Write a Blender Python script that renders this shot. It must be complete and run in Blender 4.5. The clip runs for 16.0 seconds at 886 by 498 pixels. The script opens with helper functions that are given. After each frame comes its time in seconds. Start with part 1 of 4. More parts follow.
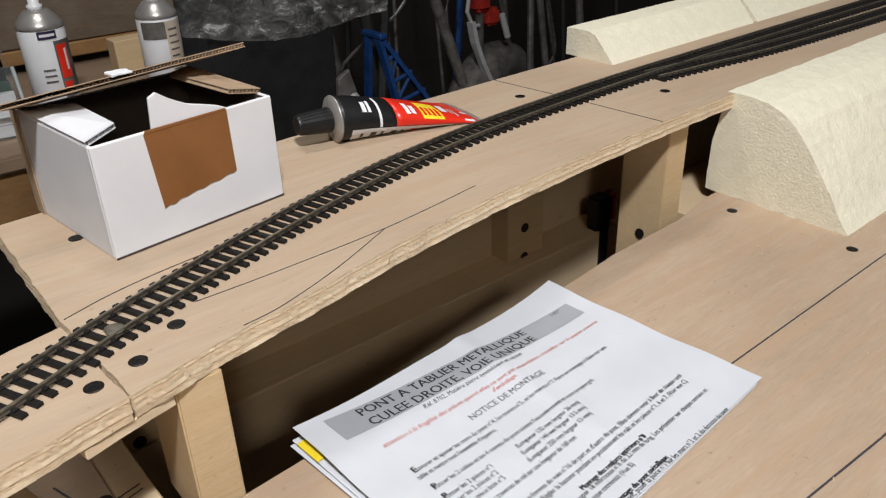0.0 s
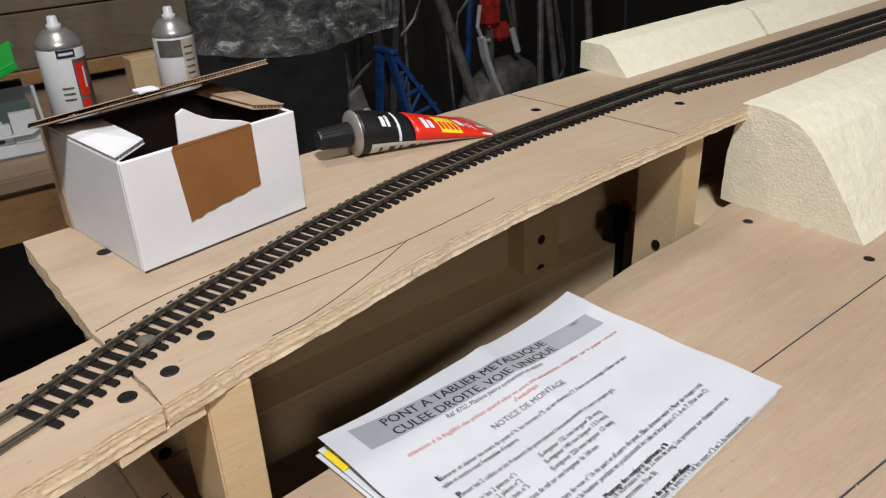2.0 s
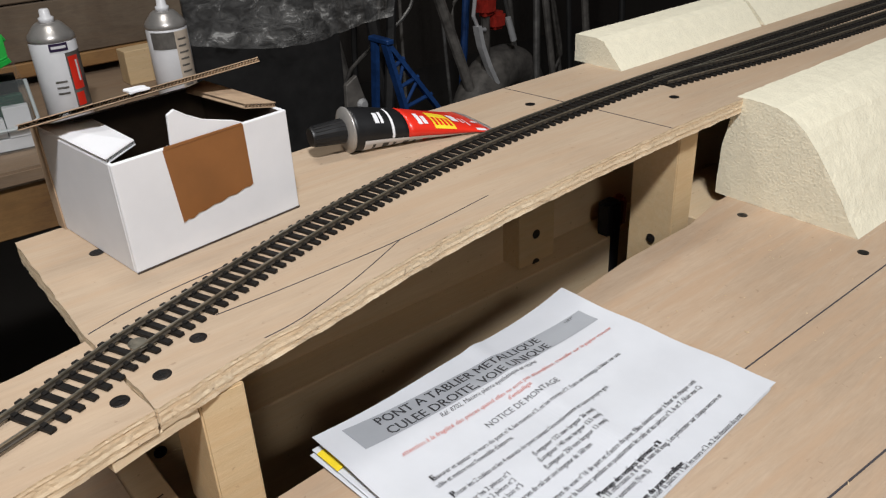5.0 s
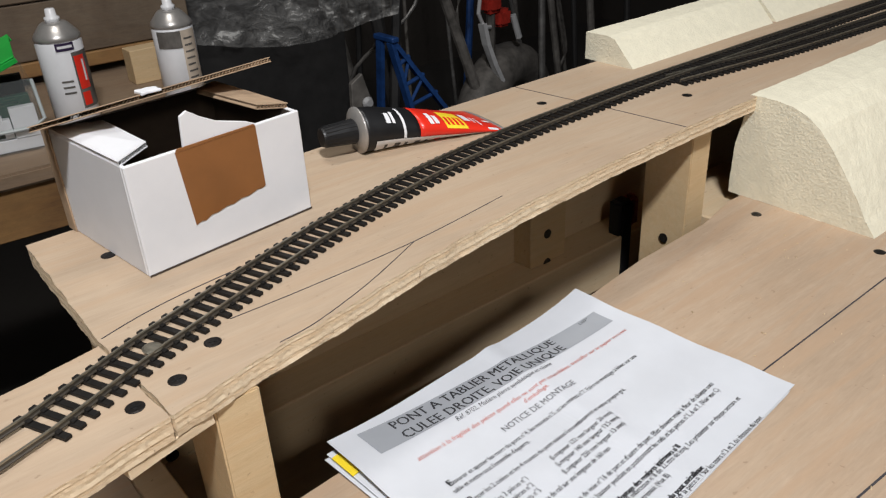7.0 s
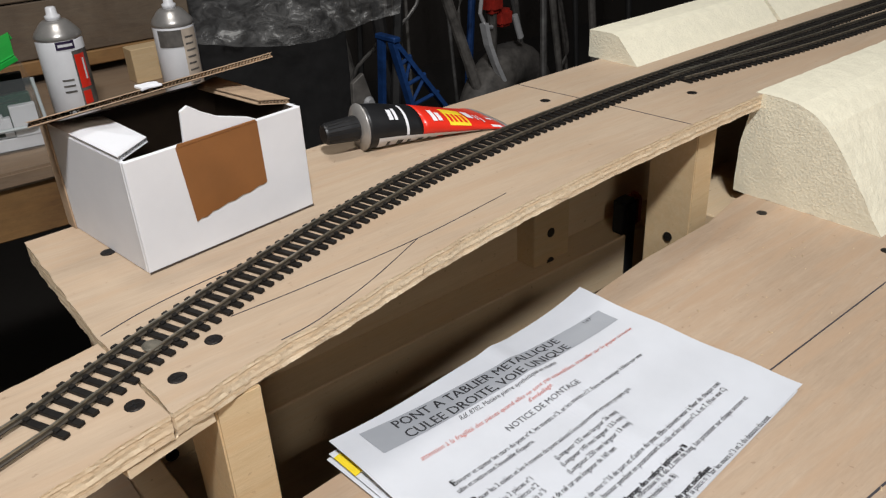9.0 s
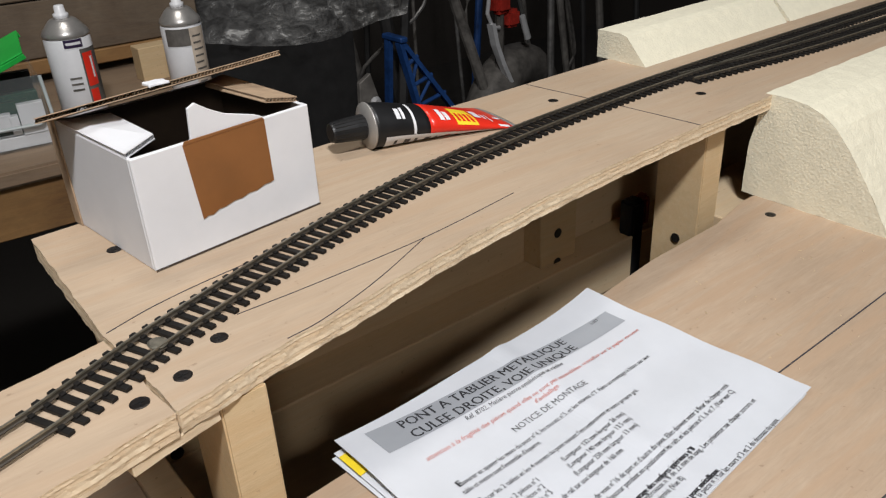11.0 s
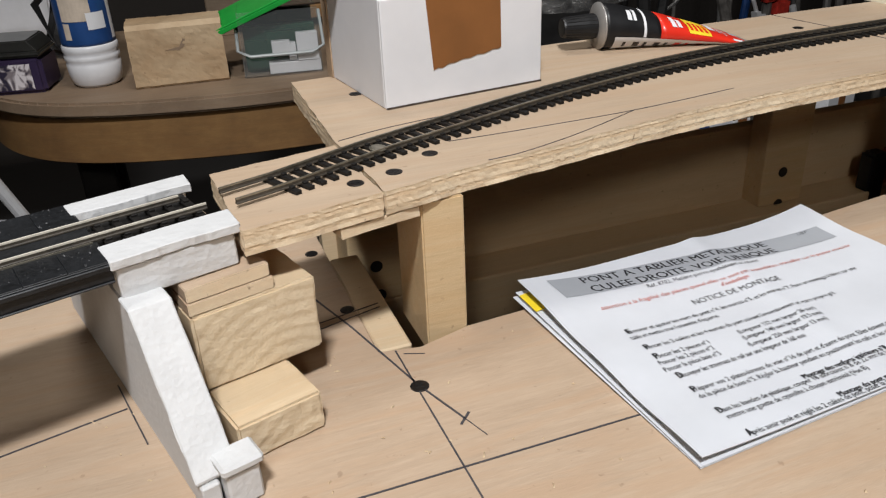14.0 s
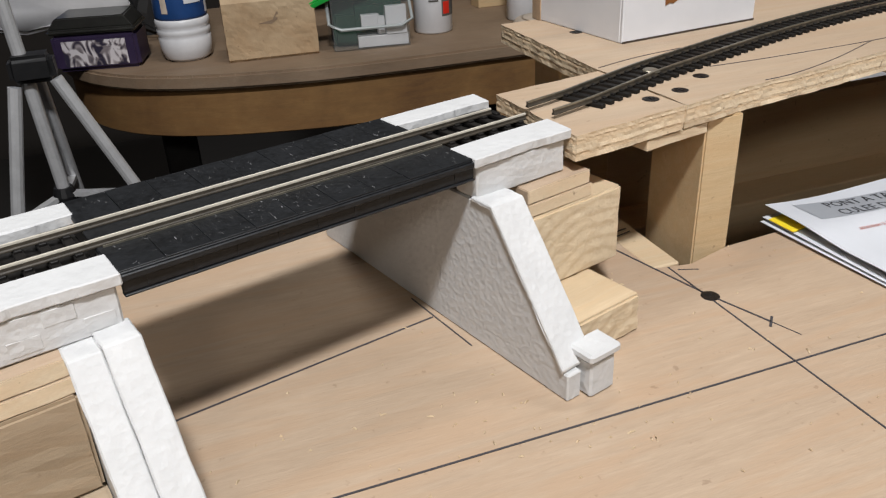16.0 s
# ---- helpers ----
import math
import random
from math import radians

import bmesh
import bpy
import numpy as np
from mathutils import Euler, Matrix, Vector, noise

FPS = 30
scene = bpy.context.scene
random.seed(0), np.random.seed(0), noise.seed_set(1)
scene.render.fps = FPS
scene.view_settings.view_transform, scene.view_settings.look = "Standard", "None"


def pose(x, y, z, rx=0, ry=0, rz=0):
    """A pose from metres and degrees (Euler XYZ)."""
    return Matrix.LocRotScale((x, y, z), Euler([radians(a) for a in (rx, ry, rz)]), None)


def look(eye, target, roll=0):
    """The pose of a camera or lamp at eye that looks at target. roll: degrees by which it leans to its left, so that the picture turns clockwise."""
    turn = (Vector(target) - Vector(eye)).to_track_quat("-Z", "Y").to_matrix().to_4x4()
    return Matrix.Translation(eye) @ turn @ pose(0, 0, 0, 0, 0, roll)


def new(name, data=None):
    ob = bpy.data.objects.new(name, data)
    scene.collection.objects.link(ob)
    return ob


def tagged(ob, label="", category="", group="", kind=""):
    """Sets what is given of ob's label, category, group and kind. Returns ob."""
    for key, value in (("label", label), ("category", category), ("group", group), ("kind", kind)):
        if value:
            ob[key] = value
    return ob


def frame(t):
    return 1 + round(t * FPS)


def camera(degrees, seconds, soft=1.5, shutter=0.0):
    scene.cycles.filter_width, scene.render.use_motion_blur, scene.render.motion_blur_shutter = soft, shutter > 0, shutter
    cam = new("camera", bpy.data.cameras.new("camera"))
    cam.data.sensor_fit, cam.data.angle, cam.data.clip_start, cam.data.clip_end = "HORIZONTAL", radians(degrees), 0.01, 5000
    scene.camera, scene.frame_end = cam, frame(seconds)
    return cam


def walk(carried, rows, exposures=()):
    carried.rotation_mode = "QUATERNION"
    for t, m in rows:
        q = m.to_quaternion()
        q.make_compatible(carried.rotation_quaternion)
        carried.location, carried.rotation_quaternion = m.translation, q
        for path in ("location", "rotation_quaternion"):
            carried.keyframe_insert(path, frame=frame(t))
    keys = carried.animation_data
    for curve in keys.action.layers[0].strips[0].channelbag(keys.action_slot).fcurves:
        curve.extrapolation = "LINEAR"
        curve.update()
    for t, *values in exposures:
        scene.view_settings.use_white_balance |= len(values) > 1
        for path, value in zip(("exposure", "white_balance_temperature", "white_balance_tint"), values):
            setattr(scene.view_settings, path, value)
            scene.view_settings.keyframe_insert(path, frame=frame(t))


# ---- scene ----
# camera and its walk
cam = camera(58.4, 16.0, soft=1.25)
PATH = [
    (0, (-0.0618, -0.1882, 0.2883), (0.4926, 0.4953, -0.1865), -1.76),
    (0.5, (-0.0638, -0.1903, 0.2932), (0.4877, 0.4992, -0.1762), -2.11),
    (1, (-0.0656, -0.1908, 0.2936), (0.4832, 0.5055, -0.1691), -2.36),
    (1.5, (-0.0677, -0.1913, 0.2942), (0.4796, 0.5078, -0.1659), -2.65),
    (2, (-0.0709, -0.1886, 0.2901), (0.4800, 0.5087, -0.1686), -2.45),
    (2.5, (-0.0661, -0.1865, 0.2922), (0.4910, 0.5015, -0.1729), -1.99),
    (3, (-0.0645, -0.1851, 0.2937), (0.4890, 0.5005, -0.1791), -2.29),
    (3.5, (-0.0647, -0.1880, 0.2957), (0.4835, 0.4994, -0.1808), -2.66),
    (4, (-0.0666, -0.1896, 0.2969), (0.4817, 0.5009, -0.1748), -2.75),
    (6.5, (-0.0667, -0.1820, 0.2918), (0.4804, 0.5085, -0.1814), -2.74),
    (7, (-0.0680, -0.1798, 0.2952), (0.4756, 0.5126, -0.1794), -3.04),
    (7.5, (-0.0686, -0.1783, 0.2935), (0.4749, 0.5142, -0.1809), -3.05),
    (8, (-0.0681, -0.1790, 0.2941), (0.4753, 0.5143, -0.1792), -3.00),
    (8.5, (-0.0673, -0.1775, 0.2920), (0.4761, 0.5158, -0.1813), -3.00),
    (11, (-0.0668, -0.1741, 0.2893), (0.4715, 0.5239, -0.1829), -2.83),
    (11.5, (-0.0777, -0.1779, 0.2661), (0.4395, 0.5468, -0.1892), -3.24),
    (11.8, (-0.0827, -0.1795, 0.2572), (0.4102, 0.5624, -0.1973), -3.46),
    (12, (-0.0919, -0.1861, 0.2416), (0.3835, 0.5681, -0.2113), -3.09),
    (12.5, (-0.1036, -0.1960, 0.2313), (0.3320, 0.5798, -0.2253), -1.71),
    (13, (-0.0843, -0.2196, 0.2327), (0.2645, 0.5966, -0.2278), -1.65),
    (13.5, (-0.0668, -0.2358, 0.2345), (0.2311, 0.5993, -0.2279), -2.23),
    (14, (-0.0872, -0.2326, 0.2297), (0.2083, 0.6051, -0.2296), -2.55),
    (14.5, (-0.1371, -0.2244, 0.2268), (0.1818, 0.6043, -0.2333), -3.62),
    (15, (-0.1643, -0.2214, 0.2274), (0.1738, 0.5999, -0.2321), -4.35),
    (15.5, (-0.1975, -0.2134, 0.2166), (0.1249, 0.6125, -0.2459), -3.58),
    (16, (-0.2298, -0.2112, 0.2066), (0.0600, 0.6258, -0.2577), -2.87),
]
walk(cam, [(t, look(eye, target, roll)) for t, eye, target, roll in PATH])

# world and lamps: a cellar workshop at night under two ceiling lamps, with a fill lamp added
world = bpy.data.worlds.new("world")
scene.world = world
world.use_nodes = True
world.node_tree.nodes["Background"].inputs[0].default_value = (0.9, 0.93, 1.0, 1)
world.node_tree.nodes["Background"].inputs[1].default_value = 0.022
scene.view_settings.exposure = 0.0


def area_lamp(name, eye, target, sx, sy, watts, colour):
    data = bpy.data.lights.new(name, "AREA")
    data.shape, data.size, data.size_y = "RECTANGLE", sx, sy
    data.energy, data.color = watts, colour
    ob = new(name, data)
    ob.matrix_world = look(eye, target)
    return ob


area_lamp("ceiling_lamp", (-0.30, -0.72, 1.50), (0.05, 0.15, 0.0), 0.20, 0.12, 37.0, (0.97, 0.98, 1.0))
# unseen fill, added to brighten the table and the clutter behind it
area_lamp("fill_lamp_far", (0.15, 0.65, 1.6), (0.35, 1.3, -0.2), 0.5, 0.2, 9.0, (1.0, 0.97, 0.92))
area_lamp("ceiling_lamp_back", (-0.7, -1.6, 1.22), (0.2, 0.27, 0.0), 0.25, 0.25, 6.5, (1.0, 0.93, 0.84))


# ---------------- materials ----------------
def ramp(nt, fac, stops):
    node = nt.nodes.new("ShaderNodeValToRGB")
    el = node.color_ramp.elements
    while len(el) < len(stops):
        el.new(0.5)
    for e, (p, c) in zip(el, stops):
        e.position, e.color = p, (*c, 1)
    nt.links.new(fac, node.inputs[0])
    return node.outputs[0]


def coords(nt, scale=(1, 1, 1), turn=(0, 0, 0), shake=True):
    tc = nt.nodes.new("ShaderNodeTexCoord")
    mp = nt.nodes.new("ShaderNodeMapping")
    mp.inputs["Scale"].default_value = scale
    mp.inputs["Rotation"].default_value = [radians(a) for a in turn]
    nt.links.new(tc.outputs["Object"], mp.inputs["Vector"])
    if shake:
        info = nt.nodes.new("ShaderNodeObjectInfo")
        mul = nt.nodes.new("ShaderNodeMath")
        mul.operation, mul.inputs[1].default_value = "MULTIPLY", 7.0
        nt.links.new(info.outputs["Random"], mul.inputs[0])
        nt.links.new(mul.outputs[0], mp.inputs["Location"])
    return mp.outputs[0]


def tex_noise(nt, vec, scale, detail=6.0, rough=0.6, distort=0.0):
    n = nt.nodes.new("ShaderNodeTexNoise")
    n.inputs["Scale"].default_value, n.inputs["Detail"].default_value = scale, detail
    n.inputs["Roughness"].default_value, n.inputs["Distortion"].default_value = rough, distort
    nt.links.new(vec, n.inputs["Vector"])
    return n.outputs["Fac"]


def mix(nt, fac, a, b, mode="MIX"):
    m = nt.nodes.new("ShaderNodeMix")
    m.data_type, m.blend_type = "RGBA", mode
    for value, slot in ((fac, 0), (a, 6), (b, 7)):
        if isinstance(value, (int, float)):
            m.inputs[slot].default_value = value
        elif isinstance(value, tuple):
            m.inputs[slot].default_value = (*value, 1)
        else:
            nt.links.new(value, m.inputs[slot])
    return m.outputs[2]


def bump(nt, height, strength, distance):
    b = nt.nodes.new("ShaderNodeBump")
    b.inputs["Strength"].default_value, b.inputs["Distance"].default_value = strength, distance
    nt.links.new(height, b.inputs["Height"])
    return b.outputs[0]


def material(name):
    m = bpy.data.materials.new(name)
    m.use_nodes = True
    return m, m.node_tree, m.node_tree.nodes["Principled BSDF"]


def plain(name, colour, rough=0.5, metal=0.0, vary=0.12, scale=60.0, relief=0.0, spec=0.5):
    """A painted, moulded or metal surface with slight mottling and relief."""
    m, nt, b = material(name)
    vec = coords(nt)
    n = tex_noise(nt, vec, scale)
    n2 = tex_noise(nt, vec, scale * 0.12, 3.0)
    dark = tuple(c * (1 - 2 * vary) for c in colour)
    light = tuple(min(1, c * (1 + vary)) for c in colour)
    col = ramp(nt, n, [(0.3, dark), (0.7, light)])
    col = mix(nt, 0.35, col, ramp(nt, n2, [(0.3, dark), (0.7, light)]))
    nt.links.new(col, b.inputs["Base Color"])
    b.inputs["Roughness"].default_value, b.inputs["Metallic"].default_value = rough, metal
    b.inputs["Specular IOR Level"].default_value = spec
    if relief:
        nt.links.new(bump(nt, n, 0.6, relief), b.inputs["Normal"])
    return m


def wood(name, light, dark, turn=(0, 0, 0), stretch=(1.2, 22, 22), rough=0.6, fine=1.0, blotch=0.35, stain=(0.16, 0.09, 0.05), spots=0.35, figure=0.45):
    """Timber with its grain along x before the turn."""
    m, nt, b = material(name)
    vec = coords(nt, stretch, turn)
    g1 = tex_noise(nt, vec, 3.2, 8, 0.62, 0.9)
    g2 = tex_noise(nt, vec, 22 * fine, 5, 0.7, 0.2)
    flat = coords(nt)
    g3 = tex_noise(nt, flat, 9, 4, 0.55, 0.3)
    g4 = tex_noise(nt, flat, 210, 3, 0.5)
    g5 = tex_noise(nt, coords(nt, tuple(0.3 * v for v in stretch), turn), 5.0, 4, 0.6, 2.2)
    mid = tuple((a + c) / 2 for a, c in zip(light, dark))
    col = ramp(nt, g1, [(0.28, dark), (0.5, mid), (0.72, light)])
    col = mix(nt, 0.45, col, ramp(nt, g2, [(0.32, dark), (0.66, light)]))
    col = mix(nt, blotch, col, ramp(nt, g3, [(0.3, dark), (0.7, light)]))
    warm = tuple(a * k for a, k in zip(mid, (1.02, 0.94, 0.87)))
    col = mix(nt, ramp(nt, g5, [(0.45, (0.0,) * 3), (0.62, (figure,) * 3)]), col, warm)
    spot = ramp(nt, g4, [(0.25, (spots,) * 3), (0.31, (0.0,) * 3)])
    col = mix(nt, spot, col, stain)
    nt.links.new(col, b.inputs["Base Color"])
    b.inputs["Roughness"].default_value = rough
    b.inputs["Specular IOR Level"].default_value = 0.3
    nt.links.new(bump(nt, g2, 0.5, 0.0004), b.inputs["Normal"])
    return m


M = {}
M["ply"] = wood("plywood", (0.52, 0.395, 0.285), (0.345, 0.250, 0.172), stretch=(3, 26, 26), figure=0.65)
M["ply_upper"] = wood("plywood_upper", (0.525, 0.408, 0.295), (0.36, 0.265, 0.184), stretch=(2, 22, 22), figure=0.55)
M["ply_edge"] = wood("plywood_edge", (0.80, 0.68, 0.50), (0.54, 0.41, 0.27), stretch=(14, 14, 60), fine=1.6, spots=0.7)
M["ply_dark"] = wood("plywood_glue_line", (0.68, 0.54, 0.37), (0.40, 0.28, 0.17), stretch=(30, 30, 60), fine=1.6, spots=0.9)
M["pine"] = wood("pine", (0.64, 0.49, 0.30), (0.44, 0.31, 0.17), turn=(0, 90, 0), stretch=(3, 45, 45))
M["pine_lying"] = wood("pine_lying", (0.62, 0.49, 0.33), (0.48, 0.36, 0.225), stretch=(3, 45, 45))
def ring_wood(name, light, dark, centre):
    """Sawn end grain: growth rings round a heart outside the piece, torn by the saw."""
    m, nt, b = material(name)
    tc = nt.nodes.new("ShaderNodeTexCoord")
    mp = nt.nodes.new("ShaderNodeMapping")
    mp.inputs["Location"].default_value = centre
    nt.links.new(tc.outputs["Object"], mp.inputs["Vector"])
    w = nt.nodes.new("ShaderNodeTexWave")
    w.wave_type, w.rings_direction = "RINGS", "Y"
    w.inputs["Scale"].default_value, w.inputs["Distortion"].default_value = 48.0, 2.4
    w.inputs["Detail"].default_value, w.inputs["Detail Scale"].default_value = 3.0, 1.5
    nt.links.new(mp.outputs[0], w.inputs["Vector"])
    vec = coords(nt)
    n1, n2 = tex_noise(nt, vec, 260, 5, 0.7), tex_noise(nt, vec, 35, 4, 0.6)
    mid = tuple((2 * p + q) / 3 for p, q in zip(light, dark))
    col = ramp(nt, w.outputs["Fac"], [(0.0, light), (0.72, mid), (0.95, dark)])
    col = mix(nt, 0.35, col, ramp(nt, n1, [(0.35, dark), (0.6, light)]))
    col = mix(nt, 0.30, col, ramp(nt, n2, [(0.3, mid), (0.7, light)]))
    nt.links.new(col, b.inputs["Base Color"])
    b.inputs["Roughness"].default_value = 0.9
    nt.links.new(bump(nt, n1, 0.8, 0.0009), b.inputs["Normal"])
    return m


M["end_grain"] = ring_wood("end_grain", (0.70, 0.58, 0.41), (0.50, 0.375, 0.235), (-0.012, 0, 0.020))
M["frame_wood"] = wood("frame_wood", (0.66, 0.52, 0.34), (0.50, 0.37, 0.23), stretch=(3, 40, 40))
M["crate_wood"] = wood("crate_wood", (0.20, 0.155, 0.11), (0.075, 0.052, 0.036), stretch=(3, 14, 14), blotch=0.6, spots=0.8)
# darker copy of the pine, with the shade at the far abutment painted in
M["shaded_pine"] = wood("pine_in_shade", (0.44, 0.35, 0.25), (0.29, 0.22, 0.145), stretch=(6, 9, 30), rough=0.85, fine=1.4, blotch=0.6)
M["old_wood"] = wood("old_wood", (0.30, 0.22, 0.15), (0.15, 0.10, 0.065), stretch=(2, 26, 26), blotch=0.5)
M["apron_wood"] = wood("apron_wood", (0.34, 0.19, 0.07), (0.10, 0.05, 0.025), stretch=(6, 6, 40), blotch=0.65)
M["ink"] = plain("pencil_line", (0.05, 0.045, 0.05), 0.7)
M["screw"] = plain("blackened_screw", (0.035, 0.03, 0.028), 0.42, 0.7, 0.3, 300)
M["sleeper"] = plain("sleeper_plastic", (0.012, 0.0105, 0.0095), 0.55, 0, 0.3, 400, spec=0.25)
M["rail"] = plain("tarnished_rail", (0.30, 0.275, 0.22), 0.34, 0.7, 0.25, 250)
M["rail_web"] = plain("brown_rail_web", (0.05, 0.040, 0.028), 0.6, 0.0, 0.3, 250)
# nickel made paler and less metallic: the lamp's reflection is in the colour
M["rail_bright"] = plain("lamplit_nickel_rail", (0.86, 0.80, 0.68), 0.30, 0.3, 0.10, 250)
M["paper"] = plain("paper", (0.585, 0.60, 0.635), 0.75, 0, 0.03, 40)
M["grey_bar"] = plain("grey_print", (0.32, 0.335, 0.36), 0.75, 0, 0.03)
M["print"] = plain("black_print", (0.03, 0.03, 0.035), 0.7)
M["red_print"] = plain("red_print", (0.55, 0.16, 0.13), 0.7)
M["grey_ink"] = plain("grey_ink", (0.11, 0.11, 0.12), 0.7)
M["yellow"] = plain("yellow_paper", (0.80, 0.60, 0.02), 0.7)
M["white_card"] = plain("white_card", (0.72, 0.72, 0.74), 0.6, 0, 0.05, 20)
M["kraft"] = plain("kraft_card", (0.40, 0.28, 0.18), 0.8, 0, 0.15, 150)
# near-black brown: the shade under the box flaps is put into this colour
M["box_shade"] = plain("box_shade", (0.06, 0.042, 0.030), 0.85, 0, 0.15, 60)
M["tape"] = plain("brown_tape", (0.25, 0.10, 0.03), 0.35, 0, 0.12, 30, 0.0003)
M["black_plastic"] = plain("black_plastic", (0.012, 0.012, 0.013), 0.42, 0, 0.2, 80, spec=0.35)
M["deck"] = plain("bridge_deck", (0.014, 0.015, 0.017), 0.45, 0, 0.4, 420, 0.0002, 0.35)
M["dust"] = plain("pale_dust", (0.20, 0.20, 0.205), 0.8)
M["red"] = plain("red_print_tube", (0.72, 0.03, 0.015), 0.3, 0, 0.06, 30)
M["tube_white"] = plain("tube_metal", (0.42, 0.40, 0.38), 0.38, 0.5, 0.15, 60)


def plaster(name, colour, pit, relief, rough=0.7):
    m, nt, b = material(name)
    vec = coords(nt)
    v = nt.nodes.new("ShaderNodeTexVoronoi")
    v.inputs["Scale"].default_value = pit
    nt.links.new(vec, v.inputs["Vector"])
    n = tex_noise(nt, vec, pit * 0.25, 5)
    n2 = tex_noise(nt, vec, pit * 1.7, 4)
    low = tuple(c * 0.9 for c in colour)
    nt.links.new(ramp(nt, n, [(0.3, low), (0.7, colour)]), b.inputs["Base Color"])
    b.inputs["Roughness"].default_value = rough
    h = mix(nt, 0.5, v.outputs["Distance"], n2)
    nt.links.new(bump(nt, h, 0.55, relief), b.inputs["Normal"])
    return m


M["polystyrene"] = plaster("white_polystyrene", (0.61, 0.61, 0.61), 330, 0.0008)
M["foam"] = plaster("cream_foam", (0.78, 0.73, 0.57), 430, 0.0010, 0.9)
M["wall"] = plaster("cellar_wall", (0.045, 0.038, 0.033), 30, 0.004, 0.9)
M["floor"] = plaster("concrete_floor", (0.05, 0.045, 0.042), 20, 0.003, 0.9)


# ---------------- mesh helpers ----------------
def link_mesh(name, bm, mat, parent=None, label="", smooth=False):
    me = bpy.data.meshes.new(name)
    bm.normal_update()
    bm.to_mesh(me)
    bm.free()
    for mm in mat if isinstance(mat, (list, tuple)) else [mat]:
        me.materials.append(mm)
    if smooth:
        me.polygons.foreach_set("use_smooth", [True] * len(me.polygons))
    ob = new(name, me)
    if parent:
        ob.parent = parent
    if label:
        ob["label"] = label
    return ob


def part(name, bm, mat, parent, label="", smooth=False):
    return link_mesh(name, bm, mat, parent, label, smooth)


def thing(name, m=None, label="", category="", group="", kind=""):
    ob = new(name)
    ob.empty_display_size = 0.02
    if m is not None:
        ob.matrix_world = m
    return tagged(ob, label, category, group, kind)


def block(x0, x1, y0, y1, z0, z1, bevel=0.0006, segs=1):
    bm = bmesh.new()
    bmesh.ops.create_cube(bm, size=1)
    for v in bm.verts:
        v.co = Vector(((x0 + x1) / 2 + v.co.x * (x1 - x0), (y0 + y1) / 2 + v.co.y * (y1 - y0), (z0 + z1) / 2 + v.co.z * (z1 - z0)))
    if bevel:
        bmesh.ops.bevel(bm, geom=bm.edges[:], offset=bevel, segments=segs, affect="EDGES")
    return bm


def prism(points, a0, a1, axis="z", bevel=0.0006, segs=1):
    """A polygon drawn in the other two axes (in the order x, y, z), thickened along axis from a0 to a1."""
    def place(p, a):
        return {"z": (p[0], p[1], a), "y": (p[0], a, p[1]), "x": (a, p[0], p[1])}[axis]
    bm = bmesh.new()
    low = [bm.verts.new(place(p, a0)) for p in points]
    high = [bm.verts.new(place(p, a1)) for p in points]
    n = len(points)
    bm.faces.new(low)
    bm.faces.new(high)
    for i in range(n):
        bm.faces.new((low[i], low[(i + 1) % n], high[(i + 1) % n], high[i]))
    bmesh.ops.recalc_face_normals(bm, faces=bm.faces[:])
    if bevel:
        bmesh.ops.bevel(bm, geom=bm.edges[:], offset=bevel, segments=segs, affect="EDGES")
    return bm


def lathe(profile, segs=32, m=None):
    """(radius, z) pairs turned round z."""
    bm = bmesh.new()
    rings = []
    for r, z in profile:
        rings.append([bm.verts.new((r * math.cos(2 * math.pi * i / segs), r * math.sin(2 * math.pi * i / segs), z)) for i in range(segs)])
    for a, b in zip(rings, rings[1:]):
        for i in range(segs):
            bm.faces.new((a[i], a[(i + 1) % segs], b[(i + 1) % segs], b[i]))
    bm.faces.new(rings[0][::-1])
    bm.faces.new(rings[-1])
    bmesh.ops.recalc_face_normals(bm, faces=bm.faces[:])
    if m is not None:
        bm.transform(m)
    return bm


def sweep(path, section, closed=True, up=Vector((0, 0, 1))):
    """A section of (side, up) offsets drawn along a path of points."""
    bm = bmesh.new()
    pts = [Vector(p) for p in path]
    rings = []
    for i, p in enumerate(pts):
        d = (pts[min(i + 1, len(pts) - 1)] - pts[max(i - 1, 0)]).normalized()
        ref = up if abs(d.dot(up)) < 0.95 else Vector((1, 0, 0))
        side = d.cross(ref).normalized()
        top = side.cross(d)
        rings.append([bm.verts.new(p + side * a + top * b) for a, b in section])
    n = len(section)
    for a, b in zip(rings, rings[1:]):
        for i in range(n):
            bm.faces.new((a[i], a[(i + 1) % n], b[(i + 1) % n], b[i]))
    bm.faces.new(rings[0][::-1])
    bm.faces.new(rings[-1])
    bmesh.ops.recalc_face_normals(bm, faces=bm.faces[:])
    return bm


def circle(r, n=10):
    return [(r * math.cos(2 * math.pi * i / n), r * math.sin(2 * math.pi * i / n)) for i in range(n)]


def rod(a, b, r, n=10):
    return sweep([a, b], circle(r, n))


def join(*parts):
    """One bmesh out of several."""
    out = bmesh.new()
    for bm in parts:
        me = bpy.data.meshes.new("joined")
        bm.to_mesh(me)
        bm.free()
        out.from_mesh(me)
        bpy.data.meshes.remove(me)
    return out


def roughen(bm, amount, scale, cuts=0, seed=0.0):
    """Uneven surface: optional even cuts first, then a shift along the normals."""
    if cuts:
        bmesh.ops.subdivide_edges(bm, edges=bm.edges[:], cuts=cuts, use_grid_fill=True)
    bm.normal_update()
    for v in bm.verts:
        v.co += v.normal * amount * noise.noise(v.co * scale + Vector((seed, seed, seed)))
    return bm


H = 0.088  # top of the upper board


